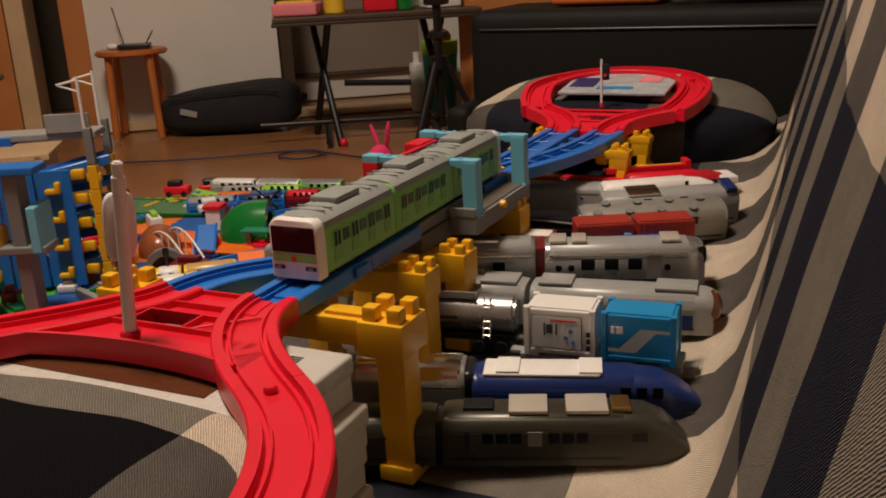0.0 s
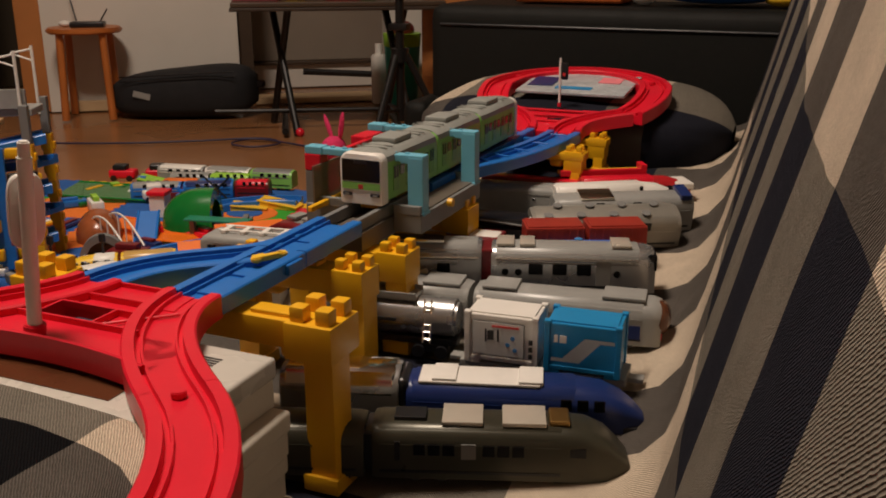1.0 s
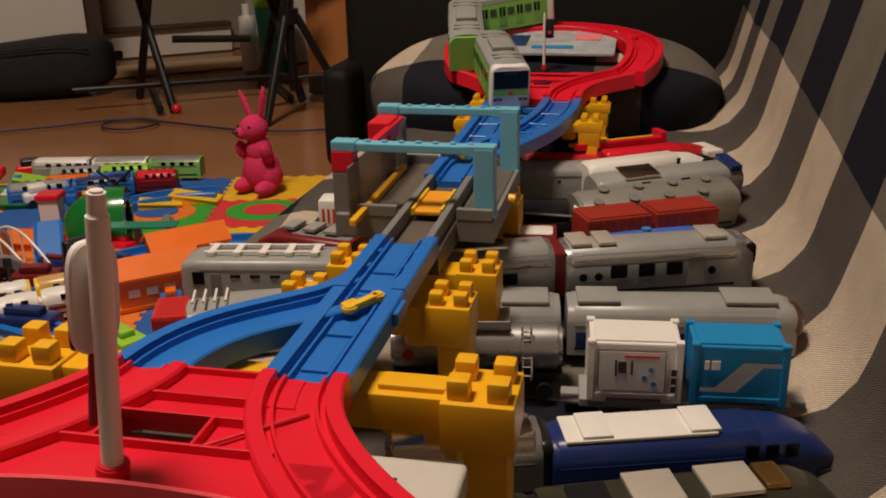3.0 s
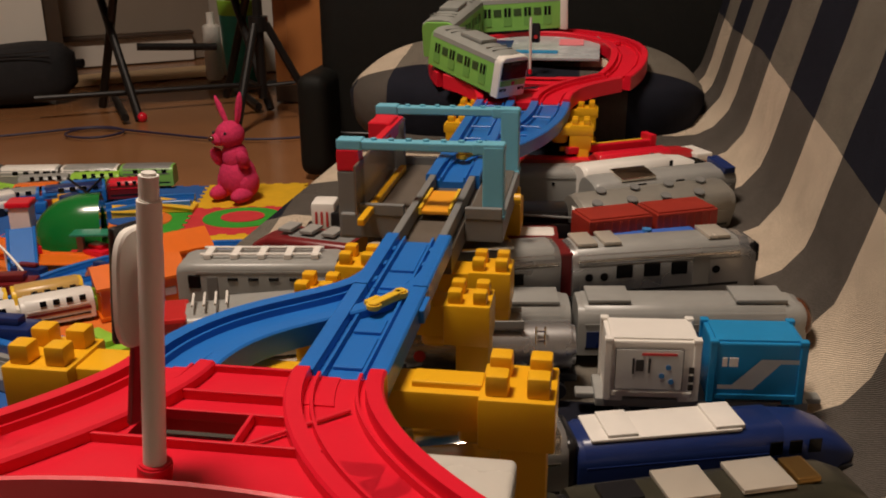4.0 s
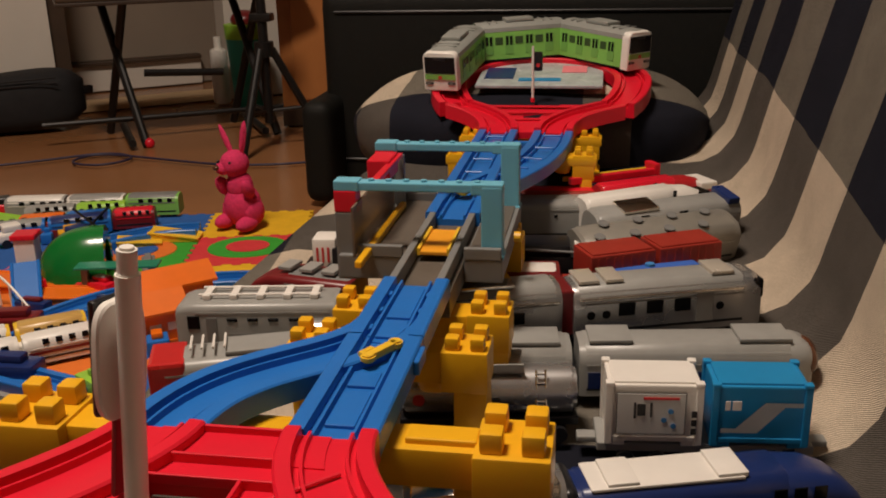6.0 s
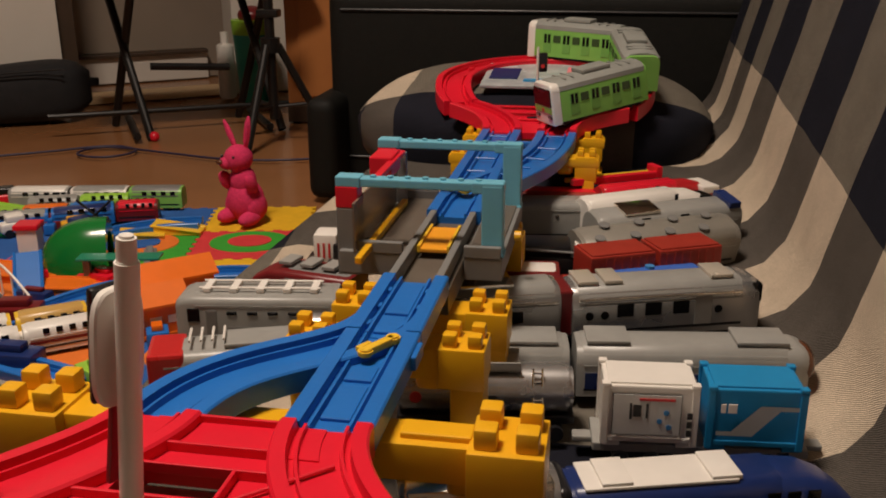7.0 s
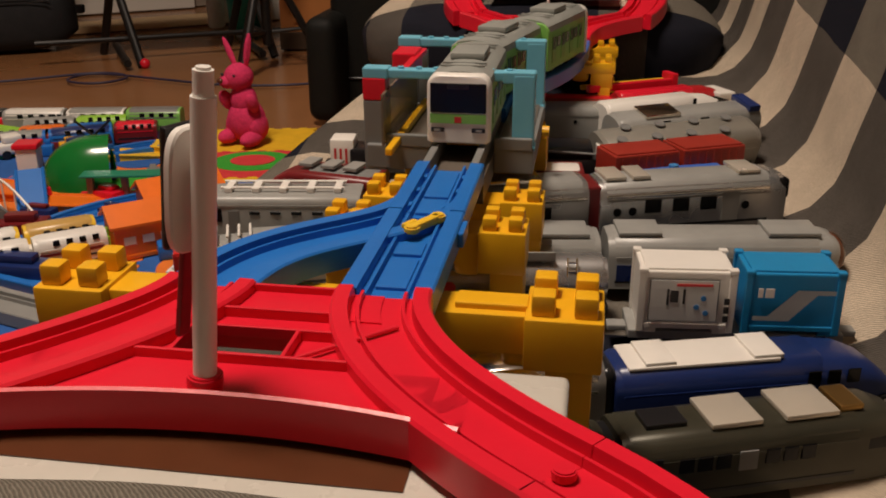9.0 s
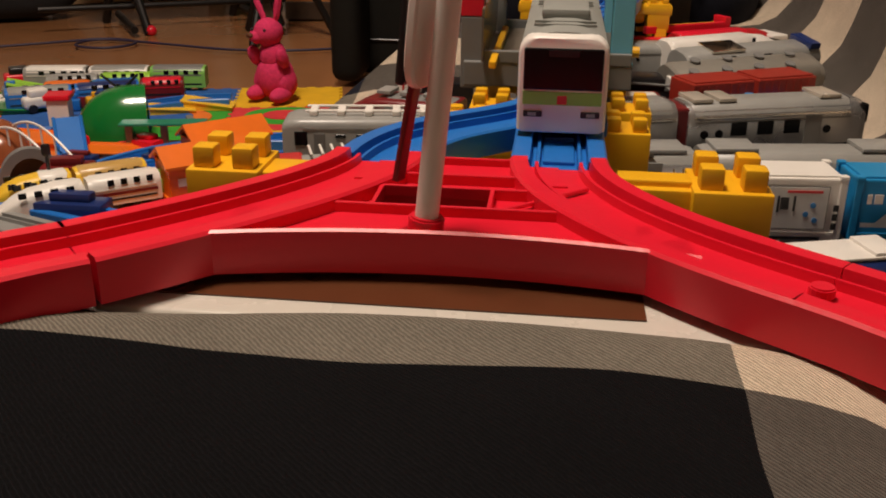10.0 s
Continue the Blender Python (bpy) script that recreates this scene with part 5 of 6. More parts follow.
def tunnel(x, y, rz, material, r, L, label, hgt=1.2):
    """A hollow hill: a rounded shell, closed behind and open at its front arch."""
    t = thing("toy_tunnel", on_mat(x, y, rz), label, "toy tunnel", "toy tunnels")
    rings = []
    for i in range(13):
        s = i / 12
        k = 0.14 + 0.86 * math.sqrt(max(0.0, 1 - (1 - min(1.0, s * 1.25)) ** 2))
        ring = [(L * (s - 0.5), math.cos(math.pi * j / 16) * r * k, math.sin(math.pi * j / 16) * r * k * hgt) for j in range(17)]
        ring += [(L * (s - 0.5), math.cos(math.pi * j / 16) * (r * k - 0.003), math.sin(math.pi * j / 16) * (r * k - 0.003) * hgt) for j in range(16, -1, -1)]
        rings.append(ring)
    part("shell", loft(rings), material, t, smooth=True)
    arch = [[(L * 0.5 + dx, math.cos(math.pi * j / 16) * rr, math.sin(math.pi * j / 16) * rr * hgt) for j in range(17)] for dx, rr in ((0.0, r), (0.003, r), (0.003, r * 0.72), (0.0, r * 0.72))]
    part("portal", loft(arch + [arch[0]], caps=False, closed=False), material, t, "tunnel portal rim", smooth=True)


tunnel(-0.545, 0.585, 22, DKGREEN, 0.044, 0.082, "glossy dark green toy tunnel hill", 1.45)
tunnel(-0.628, 0.478, 130, BROWNP, 0.034, 0.060, "shiny brown toy tunnel hill")
tunnel(-0.560, 0.415, -55, GREYP, 0.032, 0.030, "grey toy tunnel portal")


def house(x, y, rz, w, d, h, rh, material, label):
    t = thing("toy_house", on_mat(x, y, rz), label, "toy house", "orange toy houses")
    part("wall", box(w, d, h, 0.001), material, t)
    r = [[(-w * 0.55, -d * 0.60, h), (-w * 0.55, 0, h + rh), (-w * 0.55, d * 0.60, h), (-w * 0.55, d * 0.60, h - 0.003), (-w * 0.55, 0, h + rh - 0.004), (-w * 0.55, -d * 0.60, h - 0.003)]]
    r.append([(-x0, y0, z0) for x0, y0, z0 in r[0]])
    part("roof", loft(r), material, t)
    for k in range(4):
        part("print_mark", box(w * 0.14, 0.001, h * 0.22, at=(-w * 0.33 + k * w * 0.22, -d * 0.5 - 0.0003, h * 0.42)), WHITEP, t)
    part("window", box(0.001, d * 0.25, h * 0.35, at=(w * 0.5 + 0.0004, 0, h * 0.4)), WINDOW, t)
    part("plinth", box(w * 1.06, d * 1.06, 0.005, 0.001), material, t)


house(-0.362, 0.405, 40, 0.085, 0.045, 0.038, 0.016, ORANGE, "bright orange toy station house with a gabled roof")
house(-0.368, 0.492, 42, 0.085, 0.045, 0.038, 0.016, ORANGE, "bright orange toy shed with a gabled roof")

# green platform on grey posts before the tunnel
t = thing("toy_platform", on_mat(-0.462, 0.548, 12), "green flat toy platform roof on grey posts", "toy platform")
part("roof", box(0.100, 0.024, 0.003, 0.001, at=(0, 0, 0.030)), mat("sea_green_plastic", (0.02, 0.22, 0.13), 0.35), t)
for k in (-0.048, 0.0, 0.048):
    part("post", box(0.008, 0.008, 0.030, 0.001, at=(k * 0.85, 0, 0)), GREYP, t)
part("base", box(0.115, 0.03, 0.006, 0.001), RED, t)


def track_piece(pts, material, label):
    t = thing("floor_track", pose(0, 0, 0), label, "toy track", "loose blue tracks on the mat")
    part("rail", sweep([(u * 0.9, w) for u, w in RAIL], [(x, y + 0.095, TH + 0.016) for x, y in pts]), material, t, smooth=True)


def arcxy(cx, cy, r, a0, a1, n=18):
    return [(cx + r * math.cos(radians(a0 + (a1 - a0) * i / n)), cy + r * math.sin(radians(a0 + (a1 - a0) * i / n))) for i in range(n + 1)]


track_piece(arcxy(-0.43, 0.62, 0.15, 175, 100), BLUE, "curved blue toy track on the mat")
track_piece(arcxy(-0.28, 0.36, 0.22, 165, 75), BLUE, "curved blue toy track beside the sofa")
track_piece(arcxy(-0.30, 0.30, 0.20, 175, 90), BLUE, "curved blue toy track beside the sofa")
track_piece([(-0.62, 0.36), (-0.55, 0.33), (-0.46, 0.30), (-0.36, 0.27)], BLUE, "straight blue toy track on the mat")
track_piece([(-0.60, 0.30), (-0.52, 0.27), (-0.44, 0.24), (-0.34, 0.21)], mat("grey_track", (0.25, 0.25, 0.24), 0.5), "grey toy track plate on the mat")


def ramp(x, y, rz, material, label, L=0.06, w=0.034, h=0.03):
    t = thing("toy_ramp", on_mat(x, y, rz), label, "toy ramp")
    bm = loft([[(-L / 2, -w / 2, 0), (L / 2, -w / 2, 0), (L / 2, -w / 2, 0.004), (-L / 2, -w / 2, h)], [(-L / 2, w / 2, 0), (L / 2, w / 2, 0), (L / 2, w / 2, 0.004), (-L / 2, w / 2, h)]])
    part("slope", bm, material, t)
    for s in (-1, 1):
        part("edge", rod((-L / 2, s * w / 2, h), (L / 2, s * w / 2, 0.004), 0.002, 8), material, t)


ramp(-0.555, 0.500, -60, BLUE, "light blue toy ramp", 0.055, 0.03, 0.04)
ramp(-0.48, 0.745, 10, LEVERYELLOW, "yellow toy ramp piece", 0.07, 0.03, 0.014)
ramp(-0.52, 0.715, 25, LEVERYELLOW, "yellow toy ramp piece", 0.06, 0.03, 0.010)
ramp(-0.73, 0.76, 28, LIME, "lime green toy ramp", 0.09, 0.04, 0.028)
ramp(-0.80, 0.70, 20, DKGREEN, "green toy base plate", 0.16, 0.10, 0.012)
ramp(-0.60, 0.545, 10, ORANGE, "orange toy base plate", 0.10, 0.05, 0.012)
ramp(-0.50, 0.515, 15, ORANGE, "orange toy base plate", 0.10, 0.04, 0.010)

# crossing gate cluster, white arch and small posts
t = thing("toy_arch_bridge", on_mat(-0.585, 0.470, -20), "white toy arch bridge railing", "toy bridge")
for s in (-1, 1):
    pts = [(-0.05 + 0.1 * k / 10, s * 0.014, 0.006 + 0.036 * math.sin(math.pi * (0.25 + 0.75 * k / 10))) for k in range(11)]
    for a, b in zip(pts, pts[1:]):
        part("railing", rod(a, b, 0.0016, 6), WHITEP, t)
    for k in (1, 3, 5, 7, 9):
        part("bar", rod(pts[k], (pts[k][0], pts[k][1], 0.0), 0.0012, 6), WHITEP, t)
t = thing("signal_box", on_mat(-0.632, 0.625, 15), "white toy signal box with a red roof", "toy house")
part("wall", box(0.026, 0.026, 0.036, 0.001), WHITEP, t)
part("roof", box(0.032, 0.032, 0.007, 0.002, at=(0, 0, 0.036)), RED, t)
for k, (x, y, c, label) in enumerate(((-0.86, 0.80, RED, "small red plastic toy car"), (-0.80, 0.83, RED, "red and black toy car"), (-0.70, 0.70, WHITEP, "small white rounded toy car"), (-0.60, 0.70, NAVY, "small dark blue toy car"))):
    t = thing("toy_car", on_mat(x, y, 20 + 13 * k), label, "toy car", "small toy cars")
    b = box(0.050, 0.026, 0.016, 0.005, at=(0, 0, 0.005), seg=3)
    part("body", b, c, t, smooth=True)
    part("cabin", box(0.026, 0.022, 0.012, 0.004, at=(-0.004, 0, 0.019), seg=3), BLACKP if k < 2 else c, t, smooth=True)
    for dx in (-0.015, 0.015):
        for s in (-1, 1):
            part("wheel", cyl(0.006, 0.005, 14, rot=pose(0, 0, 0, 90, 0, 0), at=(dx, s * 0.011 + 0.0025, 0.006)), BLACKP, t)
# crossed black barrier
t = thing("toy_barrier", on_mat(-0.60, 0.735, 10), "black crossed toy barrier arms", "toy barrier")
part("arm", rod((-0.025, 0, 0.0), (0.025, 0, 0.045), 0.0018, 8), BLACKP, t)
part("arm", rod((0.025, 0, 0.0), (-0.025, 0, 0.045), 0.0018, 8), BLACKP, t)
for x, y in ((-0.555, 0.315), (-0.500, 0.350)):
    t = thing("toy_lamp_post", on_mat(x, y), "small dark toy lamp post", "toy lamp", "toy lamp posts")
    part("pole", rod((0, 0, 0.004), (0, 0, 0.05), 0.0018, 8), BLACKP, t)
    part("lamp_head", box(0.008, 0.006, 0.012, 0.002, at=(0, 0, 0.048)), BLACKP, t)
    part("foot", cyl(0.006, 0.005, 12), BLACKP, t)

# many small loose pieces scattered over the far mat
SMALL = [RED, YELLOW, BLUE, LIME, DKGREEN, ORANGE, WHITEP, GREYP, NAVY, MAROON]
rnd = random.Random(5)
for k in range(90):
    a, b = -rnd.uniform(0.04, 0.95), rnd.uniform(0.0, 0.62)
    x, y, z = mat_xy(a, b)
    y -= 0.095
    if (x + 0.40) ** 2 + (y - 0.81) ** 2 < 0.012 or (a > -0.17 and b < 0.3) or (a > -0.32 and b < 0.24):
        continue
    t = thing("toy_piece", on_mat(x, y, rnd.uniform(0, 180)), rnd.choice(("small moulded plastic toy piece lying on the mat", "loose plastic toy part lying on the mat")), "toy piece", "loose toy pieces")
    L, w, h = rnd.uniform(0.02, 0.07), rnd.uniform(0.014, 0.03), rnd.uniform(0.006, 0.022)
    c = rnd.choice(SMALL)
    part("block", box(L, w, h, 0.0025, seg=2), c, t, smooth=True)
    part("ridge", box(L * 0.6, w * 0.5, h * 0.4, 0.0015, at=(0, 0, h)), rnd.choice((c, c, rnd.choice(SMALL))), t, smooth=True)


# ---- toy tower with spiral track ----
def tower():
    t = thing("toy_track_tower", pose(-0.70, 0.43, TH + 0.003, 0, 0, 28), "blue and yellow spiral toy track tower with grey top deck", "toy tower")
    posts = ((0.09, -0.035), (0.09, 0.045), (-0.09, -0.035), (-0.09, 0.045))
    for x, y in posts:
        for k in range(5):
            p = box(0.013, 0.013, 0.034, 0.0012, at=(x, y, k * 0.0345))
            box(0.019, 0.008, 0.010, 0.001, at=(x, y, k * 0.0345 + 0.012), bm=p)
            part("post_block", p, YELLOW, t, "yellow tower block" if k == 0 else "")
        part("upper_post", box(0.011, 0.011, 0.05, 0.001, at=(x, y, 0.173)), GREYP, t)
    for k in range(5):
        z = 0.012 + k * 0.034
        pts = [(-0.10 + 0.2 * i / 12, 0.03 * math.sin(math.pi * i / 12) * (1 if k % 2 else -1), z + 0.034 * i / 12) for i in range(13)]
        part("spiral_rail", sweep(RAIL, pts), BLUE, t, smooth=True)
        for s in (-0.05, 0.02, 0.07):
            part("clip", box(0.018, 0.012, 0.014, 0.003, at=(s, -0.040, z + 0.006), seg=2), YELLOW, t, smooth=True)
    # tall blue lattice side with yellow catches
    for x in (-0.06, -0.01, 0.04):
        part("side_panel", box(0.047, 0.006, 0.165, 0.001, at=(x, -0.054, 0.006)), BLUE, t, "blue upright panel" if x < -0.05 else "")
        for k in range(4):
            c = box(0.020, 0.010, 0.007, 0.002, at=(x, -0.062, 0.020 + k * 0.040), seg=2)
            box(0.007, 0.010, 0.016, 0.002, at=(x + 0.007, -0.062, 0.020 + k * 0.040), seg=2, bm=c)
            part("catch", c, YELLOW, t, smooth=True)
    part("top_deck", box(0.19, 0.05, 0.010, 0.002, at=(0, 0.005, 0.206)), LIGHTGREY, t)
    part("deck_wall", box(0.06, 0.006, 0.026, 0.001, at=(0.06, -0.02, 0.216)), LIGHTGREY, t)
    part("top_rail", sweep(RAIL, [(-0.20 + 0.03 * i, 0.0, 0.214) for i in range(7)]), BLUE, t)
    for x, y in ((0.085, -0.03), (0.085, 0.04), (-0.06, -0.03)):
        part("mast", rod((x, y, 0.20), (x, y, 0.292), 0.0022, 8), WHITEP, t, "white overhead wire mast")
        part("mast_arm", rod((x, y, 0.288), (x - 0.028, y, 0.282), 0.0014, 6), WHITEP, t)
        part("mast_arm", rod((x, y, 0.272), (x - 0.028, y, 0.282), 0.0012, 6), WHITEP, t)
    u = thing("toy_track_viaduct", pose(-0.66, 0.285, TH + 0.003, 0, 0, 24), "grey toy viaduct legs with a light blue gantry", "toy viaduct")
    for x in (-0.06, 0.06):
        part("pillar", box(0.018, 0.03, 0.19, 0.002, at=(x, 0, 0)), GREYP, u)
    part("deck", box(0.19, 0.042, 0.010, 0.002, at=(0, 0, 0.19)), BLUE, u)
    part("gantry", box(0.012, 0.05, 0.06, 0.002, at=(0.085, 0, 0.09)), LIGHTBLUE, u, "light blue gantry")
    part("lower_deck", box(0.19, 0.042, 0.010, 0.002, at=(0, 0, 0.088)), GREYP, u)
    part("yellow_block", box(0.03, 0.03, 0.024, 0.003, at=(0.02, 0, 0.098)), YELLOW, u)


tower()

# ---- furniture by the wall ----
# black bag
t = thing("bag", pose(-1.270, 1.615, 0, 0, 0, 24), "black soft carrying bag lying on the floor", "bag")
rings = []
for i in range(15):
    a = -1 + 2 * i / 14
    k = max(0.05, 1 - abs(a) ** 4) ** 0.5
    hgt = 0.128 + 0.02 * a
    rings.append([(a * 0.195, math.copysign(abs(math.cos(q)) ** 0.6, math.cos(q)) * 0.085 * k, 0.5 * hgt + 0.5 * hgt * math.copysign(abs(math.sin(q)) ** 0.6, math.sin(q)) * (0.35 + 0.65 * k)) for q in [2 * math.pi * j / 20 for j in range(20)]])
part("body", loft(rings), BAGCLOTH, t, smooth=True)
part("label_tag", box(0.045, 0.002, 0.016, 0.0006), LIGHTGREY, t, "pale grey tag", m=pose(-0.095, -0.0865, 0.058, 0, 14, 0))
part("handle", box(0.05, 0.03, 0.018, 0.006, at=(0.19, 0, 0.075), seg=3), BAGCLOTH, t, smooth=True)
for z in (0.10, 0.112):
    part("zip", rod((-0.15, -0.083, z), (0.15, -0.083, z + 0.014), 0.0016, 6), BLACKP, t)

# wooden stool with a small router
t = thing("stool", pose(-1.490, 1.500, 0, 0, 0, 33), "orange brown bentwood stool by the wall", "stool")
part("seat", cyl(0.095, 0.014, 36, at=(0, 0, 0.222), bevel=0.004), STOOLWOOD, t, smooth=True)
for k in range(4):
    a = radians(45 + 90 * k)
    part("leg", rod((0.075 * math.cos(a), 0.075 * math.sin(a), 0.222), (0.084 * math.cos(a), 0.084 * math.sin(a), 0.0), 0.010, 14), STOOLWOOD, t, smooth=True)
t = thing("router", pose(-1.475, 1.500, 0.2365, 0, 0, 33), "small black router with antenna wires on the stool", "router")
part("case", box(0.085, 0.05, 0.014, 0.004, seg=3), BLACKP, t, smooth=True)
part("wire", rod((-0.03, 0.01, 0.012), (-0.055, 0.05, 0.11), 0.002, 6), BLACKP, t)
part("antenna", rod((0.03, 0.0, 0.012), (0.05, 0.01, 0.045), 0.002, 6), BLACKP, t)
t = thing("mouse", pose(-1.535, 1.480, 0.2365, 0, 0, 20), "small white rounded object on the stool", "gadget")
part("shell", ball(0.014, at=(0, 0, 0.008), scale=(1.2, 0.9, 0.6)), WHITEP, t, smooth=True)

# desk with folding black legs
t = thing("desk", pose(-0.825, 1.610, 0, 0, 0, 32), "narrow dark brown desk with black folding metal legs", "desk")
part("top", box(0.50, 0.26, 0.012, 0.003, at=(0.03, 0, 0.302)), DARKPOST, t)
part("edge_band", box(0.505, 0.265, 0.008, 0.002, at=(0.03, 0, 0.2935)), mat("dark_edge", (0.035, 0.02, 0.012), 0.5), t)
for x in (-0.11, 0.17):
    for s in (-1, 1):
        part("leg", rod((x - 0.02 * s, s * 0.05, 0.295), (x + 0.03 * s, -s * 0.10, 0.0), 0.009, 12), BLACKMETAL, t)
    part("cross_bar", rod((x, -0.12, 0.012), (x, 0.12, 0.012), 0.008, 10), BLACKMETAL, t)
part("foot_bar", rod((-0.28, 0.0, 0.045), (0.26, 0.0, 0.040), 0.006, 10), BLACKMETAL, t)
part("curved_bar", rod((-0.06, 0, 0.14), (0.11, 0, 0.13), 0.008, 10), BLACKMETAL, t)
part("red_cap", ball(0.011, at=(-0.075, -0.10, 0.006)), RED, t, smooth=True)
# things on the desk
for k, (x, w, d, h, m_, lab, cat) in enumerate((
    (-0.16, 0.11, 0.08, 0.030, PINKIN, "crumpled pink and yellow packets on the desk", "packet"),
    (-0.07, 0.05, 0.05, 0.060, LEVERYELLOW, "yellow cup on the desk", "cup"),
    (0.04, 0.08, 0.06, 0.050, RED, "red and white packet on the desk", "packet"),
    (0.10, 0.05, 0.05, 0.060, DKGREEN, "dark green tin on the desk", "tin"),
    (0.19, 0.09, 0.06, 0.045, WHITEP, "white paper box on the desk", "box"))):
    p = Matrix.Translation((-0.825, 1.610, 0.3145)) @ pose(0, 0, 0, 0, 0, 32) @ pose(x, -0.04, 0, 0, 0, 7 * k - 12)
    o = thing("desk_item", p, lab, cat)
    if cat in ("cup", "tin"):
        part("wall", cyl(w / 2, h, 24, r2=w / 2 * 1.08, bevel=0.002), m_, o, smooth=True)
        part("rim", cyl(w / 2 * 1.1, 0.004, 24, at=(0, 0, h - 0.003)), m_, o, smooth=True)
    else:
        part("wrap", box(w, d, h, 0.006, seg=3), m_, o, smooth=True)
        part("flap", box(w * 0.8, d * 0.7, 0.006, 0.002, at=(0, 0, h - 0.001)), WHITEP if k != 0 else LEVERYELLOW, o, smooth=True)
# turquoise bin in the hall
WOODK = mat("dark_brown_wood", (0.05, 0.028, 0.015), 0.5, vary=0.15)
t = thing("bucket", pose(-0.785, 1.960, 0.002, 0, 0, 0), "turquoise plastic bin with a lime green rim", "bin")
part("wall", cyl(0.040, 0.17, 28, r2=0.050), mat("turquoise_plastic", (0.03, 0.36, 0.30), 0.4), t, smooth=True)
part("rim", cyl(0.051, 0.035, 28, r2=0.053, at=(0, 0, 0.17)), LIME, t, smooth=True)
part("red_top", ball(0.035, at=(0, 0, 0.215), scale=(1, 1, 0.7)), MAROON, t, smooth=True)
t = thing("bottle", pose(-0.875, 1.990, 0.002), "clear white plastic bottle", "bottle")
part("flask", cyl(0.022, 0.14, 20, at=(0, 0, 0), bevel=0.004), WHITEP, t, smooth=True)
part("neck", cyl(0.010, 0.03, 16, at=(0, 0, 0.14)), WHITEP, t, smooth=True)

# tripod
t = thing("tripod", pose(-0.570, 1.500, 0), "black camera tripod standing on the floor", "tripod")
part("column", rod((0, 0, 0.05), (0, 0, 0.33), 0.010, 14), BLACKMETAL, t)
part("collar", cyl(0.020, 0.03, 18, at=(0, 0, 0.185)), BLACKMETAL, t)
part("head", box(0.05, 0.04, 0.035, 0.006, at=(0, 0, 0.33), seg=2), BLACKMETAL, t, smooth=True)
part("clamp", box(0.045, 0.03, 0.016, 0.004, at=(0, 0, 0.255)), BLACKMETAL, t, smooth=True)
for k in range(3):
    a = radians(-100 + 120 * k)
    part("leg", rod((0.015 * math.cos(a), 0.015 * math.sin(a), 0.20), (0.115 * math.cos(a), 0.115 * math.sin(a), 0.0), 0.008, 12), BLACKMETAL, t)
    part("stay", rod((0, 0, 0.075), (0.075 * math.cos(a), 0.075 * math.sin(a), 0.08), 0.004, 8), BLACKMETAL, t)

# orange wooden cabinet side behind the armrest
t = thing("cabinet", pose(-0.50, 1.88, 0, 0, 0, 8), "orange brown wooden cabinet standing behind the sofa", "cabinet")
part("carcass", box(0.27, 0.30, 0.9, 0.003), DOORWOOD, t)
part("plinth", box(0.275, 0.305, 0.04, 0.002), WOODK, t)
for z in (0.06, 0.35, 0.64):
    part("drawer", box(0.21, 0.006, 0.27, 0.003, at=(0, -0.1535, z)), DOORWOOD, t)

# cable on the floor
t = thing("cable", pose(0, 0, 0.0), "thin dark blue cable looping over the floor", "cable")
cu = [(-1.60, 0.95), (-1.25, 1.06), (-1.03, 1.20), (-0.93, 1.29), (-0.84, 1.25), (-0.88, 1.17), (-0.97, 1.19), (-0.95, 1.28), (-0.80, 1.24), (-0.62, 1.19), (-0.45, 1.24), (-0.30, 1.36)]
cd = bpy.data.curves.new("wire", "CURVE")
cd.dimensions, cd.bevel_depth, cd.bevel_resolution = "3D", 0.0024, 2
sp = cd.splines.new("NURBS")
sp.points.add(len(cu) - 1)
for p, (x, y) in zip(sp.points, cu):
    p.co = (x + 0.04, y + 0.12, 0.0035, 1)
sp.use_endpoint_u, sp.order_u = True, 3
cd.materials.append(CABLE)
w = new("wire", cd)
w.parent = t

# shelf with toys and bin at the far left
t = thing("toy_storage", pose(-1.17, 0.66, 0, 0, 0, 36), "low pale wooden shelf with toy parts", "shelf")
for z in (0.05, 0.12):
    part("board", box(0.36, 0.14, 0.012, 0.002, at=(0, 0, z)), LIGHTWOOD, t)
for x in (-0.16, 0.16):
    part("side", box(0.015, 0.14, 0.13, 0.002, at=(x, 0, 0)), LIGHTWOOD, t)
t = thing("toy_jar", pose(-1.13, 0.66, 0.133), "clear jar of coloured toys with a turquoise lid", "jar")
part("jar_wall", cyl(0.045, 0.085, 28, bevel=0.006), mat("mixed_toy_colours", (0.25, 0.16, 0.35), 0.3, vary=0.45, scale=35), t, smooth=True)
part("lid", cyl(0.040, 0.028, 28, at=(0, 0, 0.085), bevel=0.004), mat("turquoise_lid", (0.03, 0.38, 0.36), 0.4), t, smooth=True)
for k in range(5):
    part("sticker", cyl(0.010, 0.002, 14, rot=pose(0, 0, 0, 90, 0, 0)), [PINKIN, SKYBLUE, LEVERYELLOW, LIME, RED][k], t, m=pose(0.046 * math.cos(radians(-140 + 30 * k)), 0.046 * math.sin(radians(-140 + 30 * k)), 0.03 + 0.018 * (k % 3), 0, 0, -50 + 30 * k))
for k in range(4):
    o = thing("toy_roll", pose(-1.28 + 0.035 * k, 0.56 + 0.03 * k, 0.1335, 0, 0, 20 * k), "coloured toy tube lying on the shelf", "toy piece", "tubes on the shelf")
    part("tube", cyl(0.013, 0.08, 18, rot=pose(0, 0, 0, 0, 90, 0), at=(-0.04, 0, 0.0135), bevel=0.002), [PINKIN, RED, MAROON, LIGHTGREY][k], o, smooth=True)
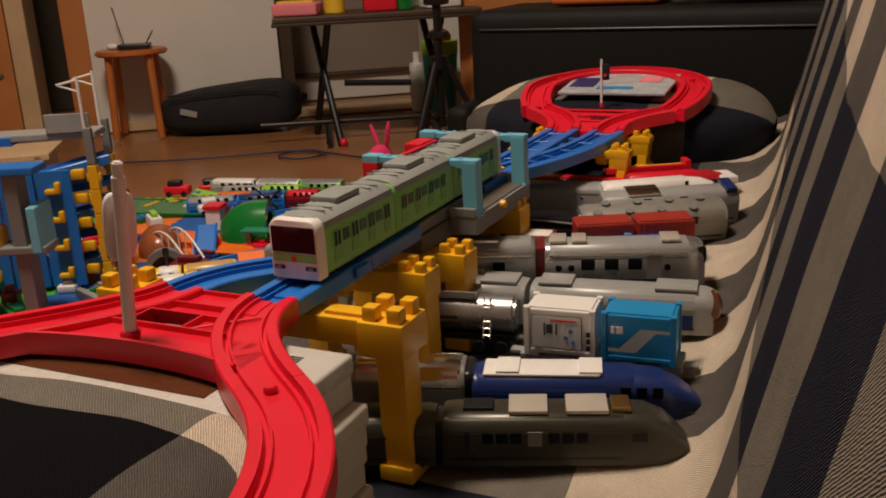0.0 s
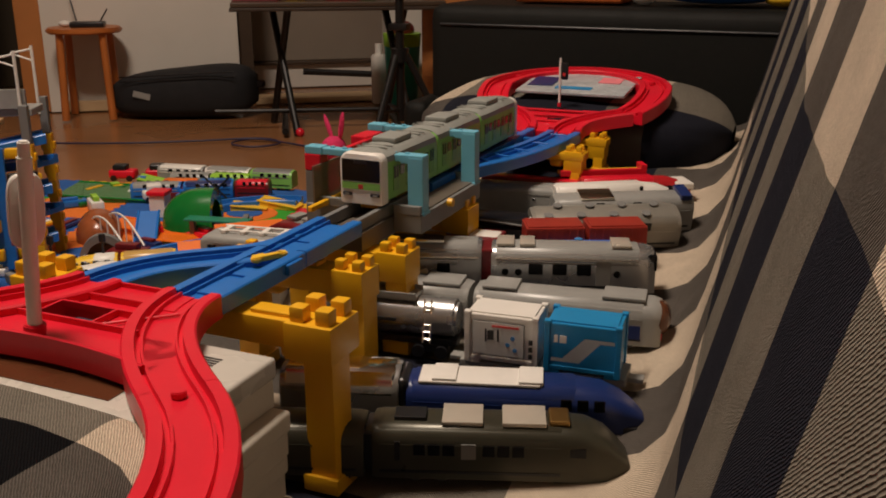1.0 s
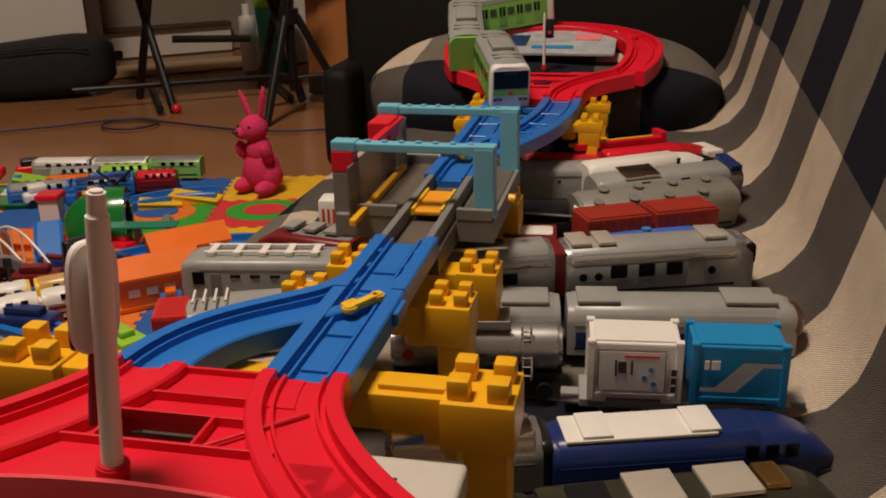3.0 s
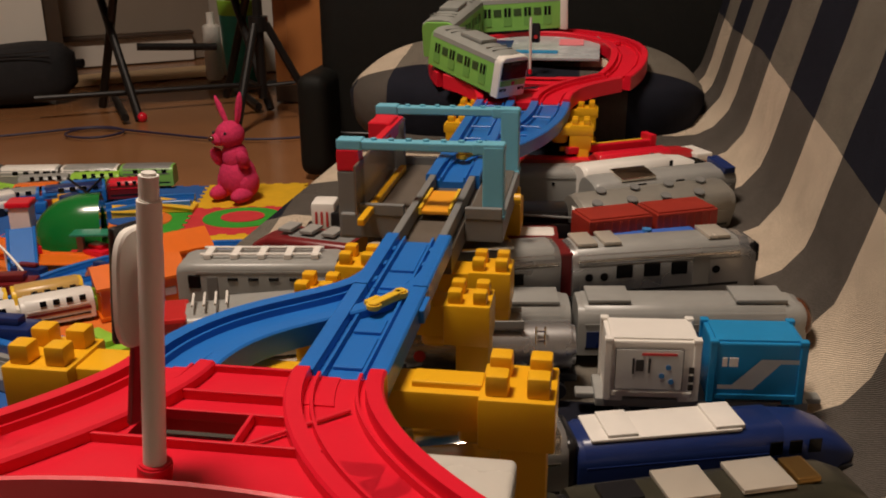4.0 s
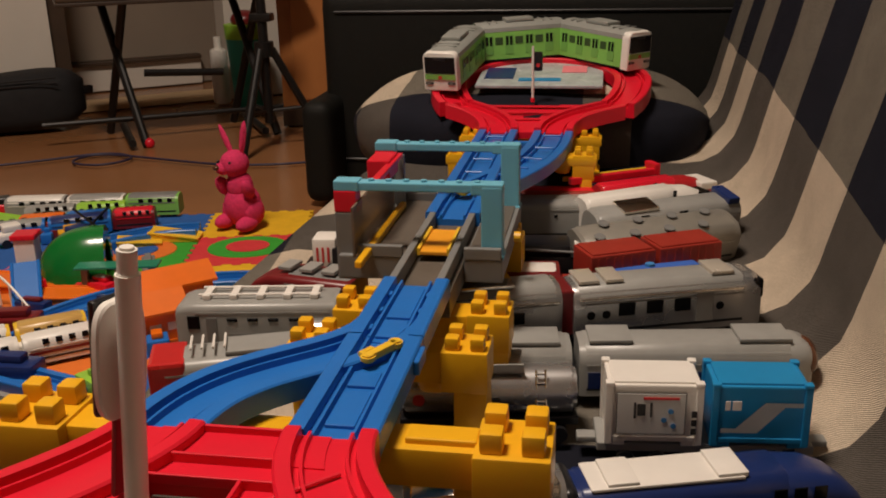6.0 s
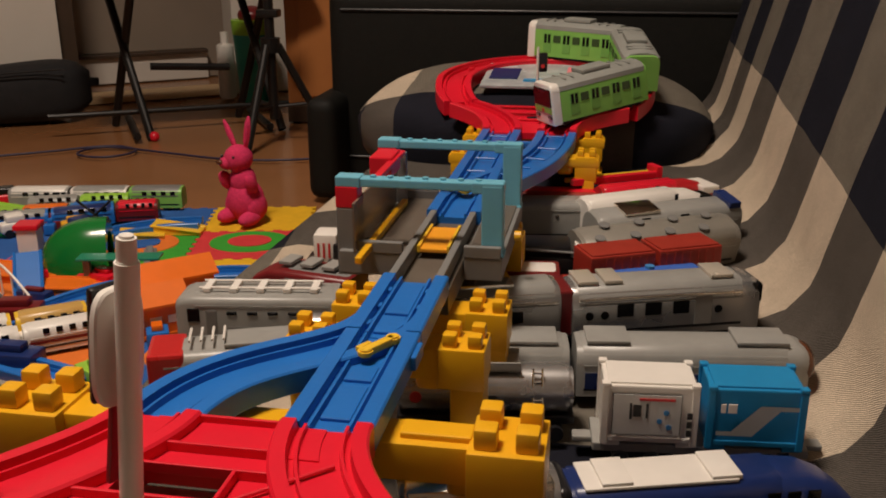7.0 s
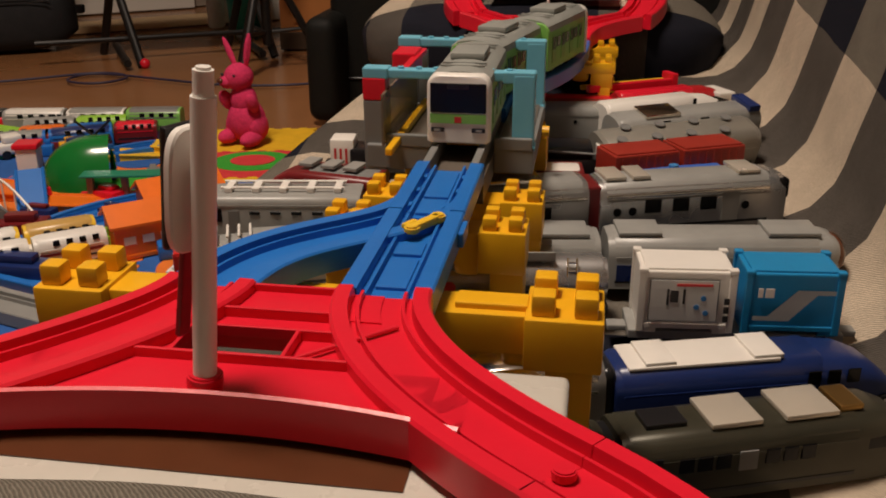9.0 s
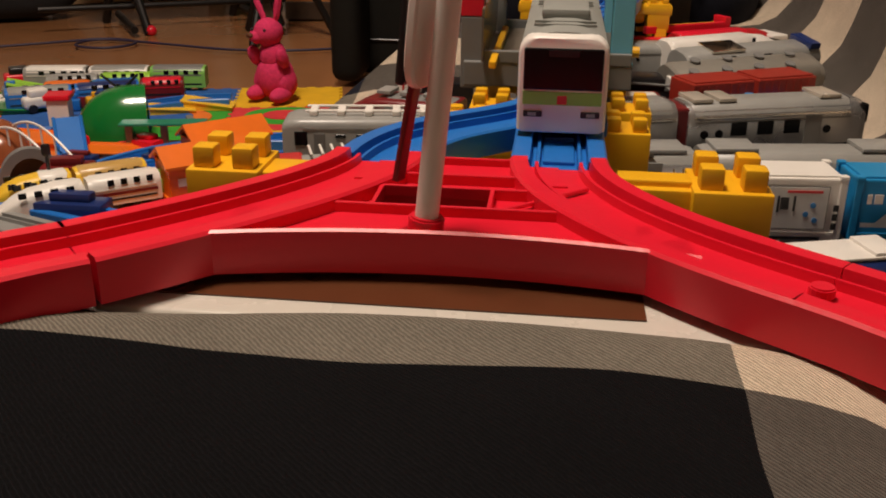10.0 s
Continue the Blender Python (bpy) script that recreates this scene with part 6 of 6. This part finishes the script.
t = thing("side_table", pose(-1.45, 0.82, 0, 0, 0, 36), "dark low table with a metal leg", "table")
part("top", box(0.3, 0.2, 0.012, 0.003, at=(0, 0, 0.225)), BLACKP, t)
for x in (-0.1, 0.12):
    part("leg", rod((x, 0, 0.0), (x, 0, 0.225), 0.011, 14), SILVER, t)

# on the armrest: bags
t = thing("snack_bag", pose(0.16, 1.25, 0.338, 0, 0, 4), "glossy blue plastic bag with a yellow end on the armrest", "bag")
part("bag", ball(0.10, scale=(1.05, 0.6, 0.16), at=(0, 0, 0.018), seg=28), BLUE, t, smooth=True)
part("yellow_end", ball(0.035, scale=(1.0, 0.8, 0.4), at=(0.105, -0.02, 0.013)), LEVERYELLOW, t, smooth=True)
t = thing("cloth_pile", pose(-0.10, 1.28, 0.338, 0, 0, 0), "folded orange cloth on the armrest", "cloth")
part("fold", box(0.20, 0.14, 0.03, 0.010, seg=3), mat("orange_cloth", (0.70, 0.16, 0.03), 0.8, bump=0.4), t, smooth=True)
t = thing("small_packet", pose(0.035, 1.22, 0.338), "white and red crumpled packet on the armrest", "packet")
part("wrap", ball(0.024, scale=(1.0, 0.8, 0.7), at=(0, 0, 0.016)), WHITEP, t, smooth=True)
part("print", ball(0.012, scale=(1.0, 0.8, 0.7), at=(0.01, -0.012, 0.018)), INKRED, t, smooth=True)

# clear tray with a picture sheet inside the far loop
t = thing("picture_sheet", pose(0.036, 0.815, ring_z(0.815) - 0.006, 6, 0, 0), "blue and white printed packaging lying inside the loop", "packaging")
part("sheet", box(0.150, 0.110, 0.004, 0.001), mat("pale_clear_print", (0.42, 0.45, 0.47), 0.25, vary=0.25, scale=50), t)
part("print_patch", box(0.035, 0.05, 0.001, at=(-0.05, 0.0, 0.0041)), NAVY, t)
part("print_patch", box(0.05, 0.012, 0.001, at=(0.0, -0.03, 0.0041)), SKYBLUE, t)
part("print_patch", box(0.03, 0.03, 0.001, at=(0.04, 0.02, 0.0041)), PINKIN, t)


# ---- what moves ----
RUN = lines([(0, -0.05, Z), (0, YF, Z)], 160) + FAR_LEFT[1:] + FAR_ARC[1:] + FAR_RIGHT[1:] + FAR_BRANCH[::-1][1:] + lines([(0, 0.37, Z), (0, -0.05, Z)], 90)[1:]
RUN_S = [0.0]
for a, b in zip(RUN, RUN[1:]):
    RUN_S.append(RUN_S[-1] + (Vector(b) - Vector(a)).length)


def along(s):
    return Vector([float(np.interp(s, RUN_S, [p[k] for p in RUN])) for k in range(3)])


# metres along the track of the trailing cab, second by second; the way back is counted from its end
END = RUN_S[-1]
TAIL_T = [0, 0.5, 1.0, 1.5, 2.0, 2.5, 3.0, 3.2, 3.8, 4.3, 4.9, 5.2, 5.5, 5.7, 6.2, 6.8, 7.0, 7.5, 8.0, 8.5, 9.0, 9.5, 10.0]
TAIL_S = [0.088, 0.190, 0.292, 0.404, 0.520, 0.602, 0.668, 0.688, 0.708, 0.716, 0.720, 0.724, 0.736, 0.764, 0.868] + [END - k for k in (1.112, 1.075, 0.991, 0.876, 0.756, 0.634, 0.505, 0.441)]
CAR_PITCH = 0.1170


def car_pose(s, flip):
    a, b = along(s - 0.036), along(s + 0.036)
    mid, d = (a + b) / 2, (b - a)
    rz = math.degrees(math.atan2(d.y, d.x))
    up = math.degrees(math.atan2(d.z, math.hypot(d.x, d.y)))
    if flip:
        rz, up = rz + 180, -up
    return Matrix.Translation((mid.x, mid.y, mid.z + 0.0015)) @ pose(0, 0, 0, 0, 0, rz) @ pose(0, 0, 0, 0, -up, 0)


def motions():
    times = [0.2 * k for k in range(51)]
    for car, off, flip in ((CAR_A, 0.057, True), (CAR_B, 0.057 + CAR_PITCH, False), (CAR_C, 0.057 + 2 * CAR_PITCH, False)):
        walk(car, [(t, car_pose(float(np.interp(t, TAIL_T, TAIL_S)) + off, flip)) for t in times])


motions()
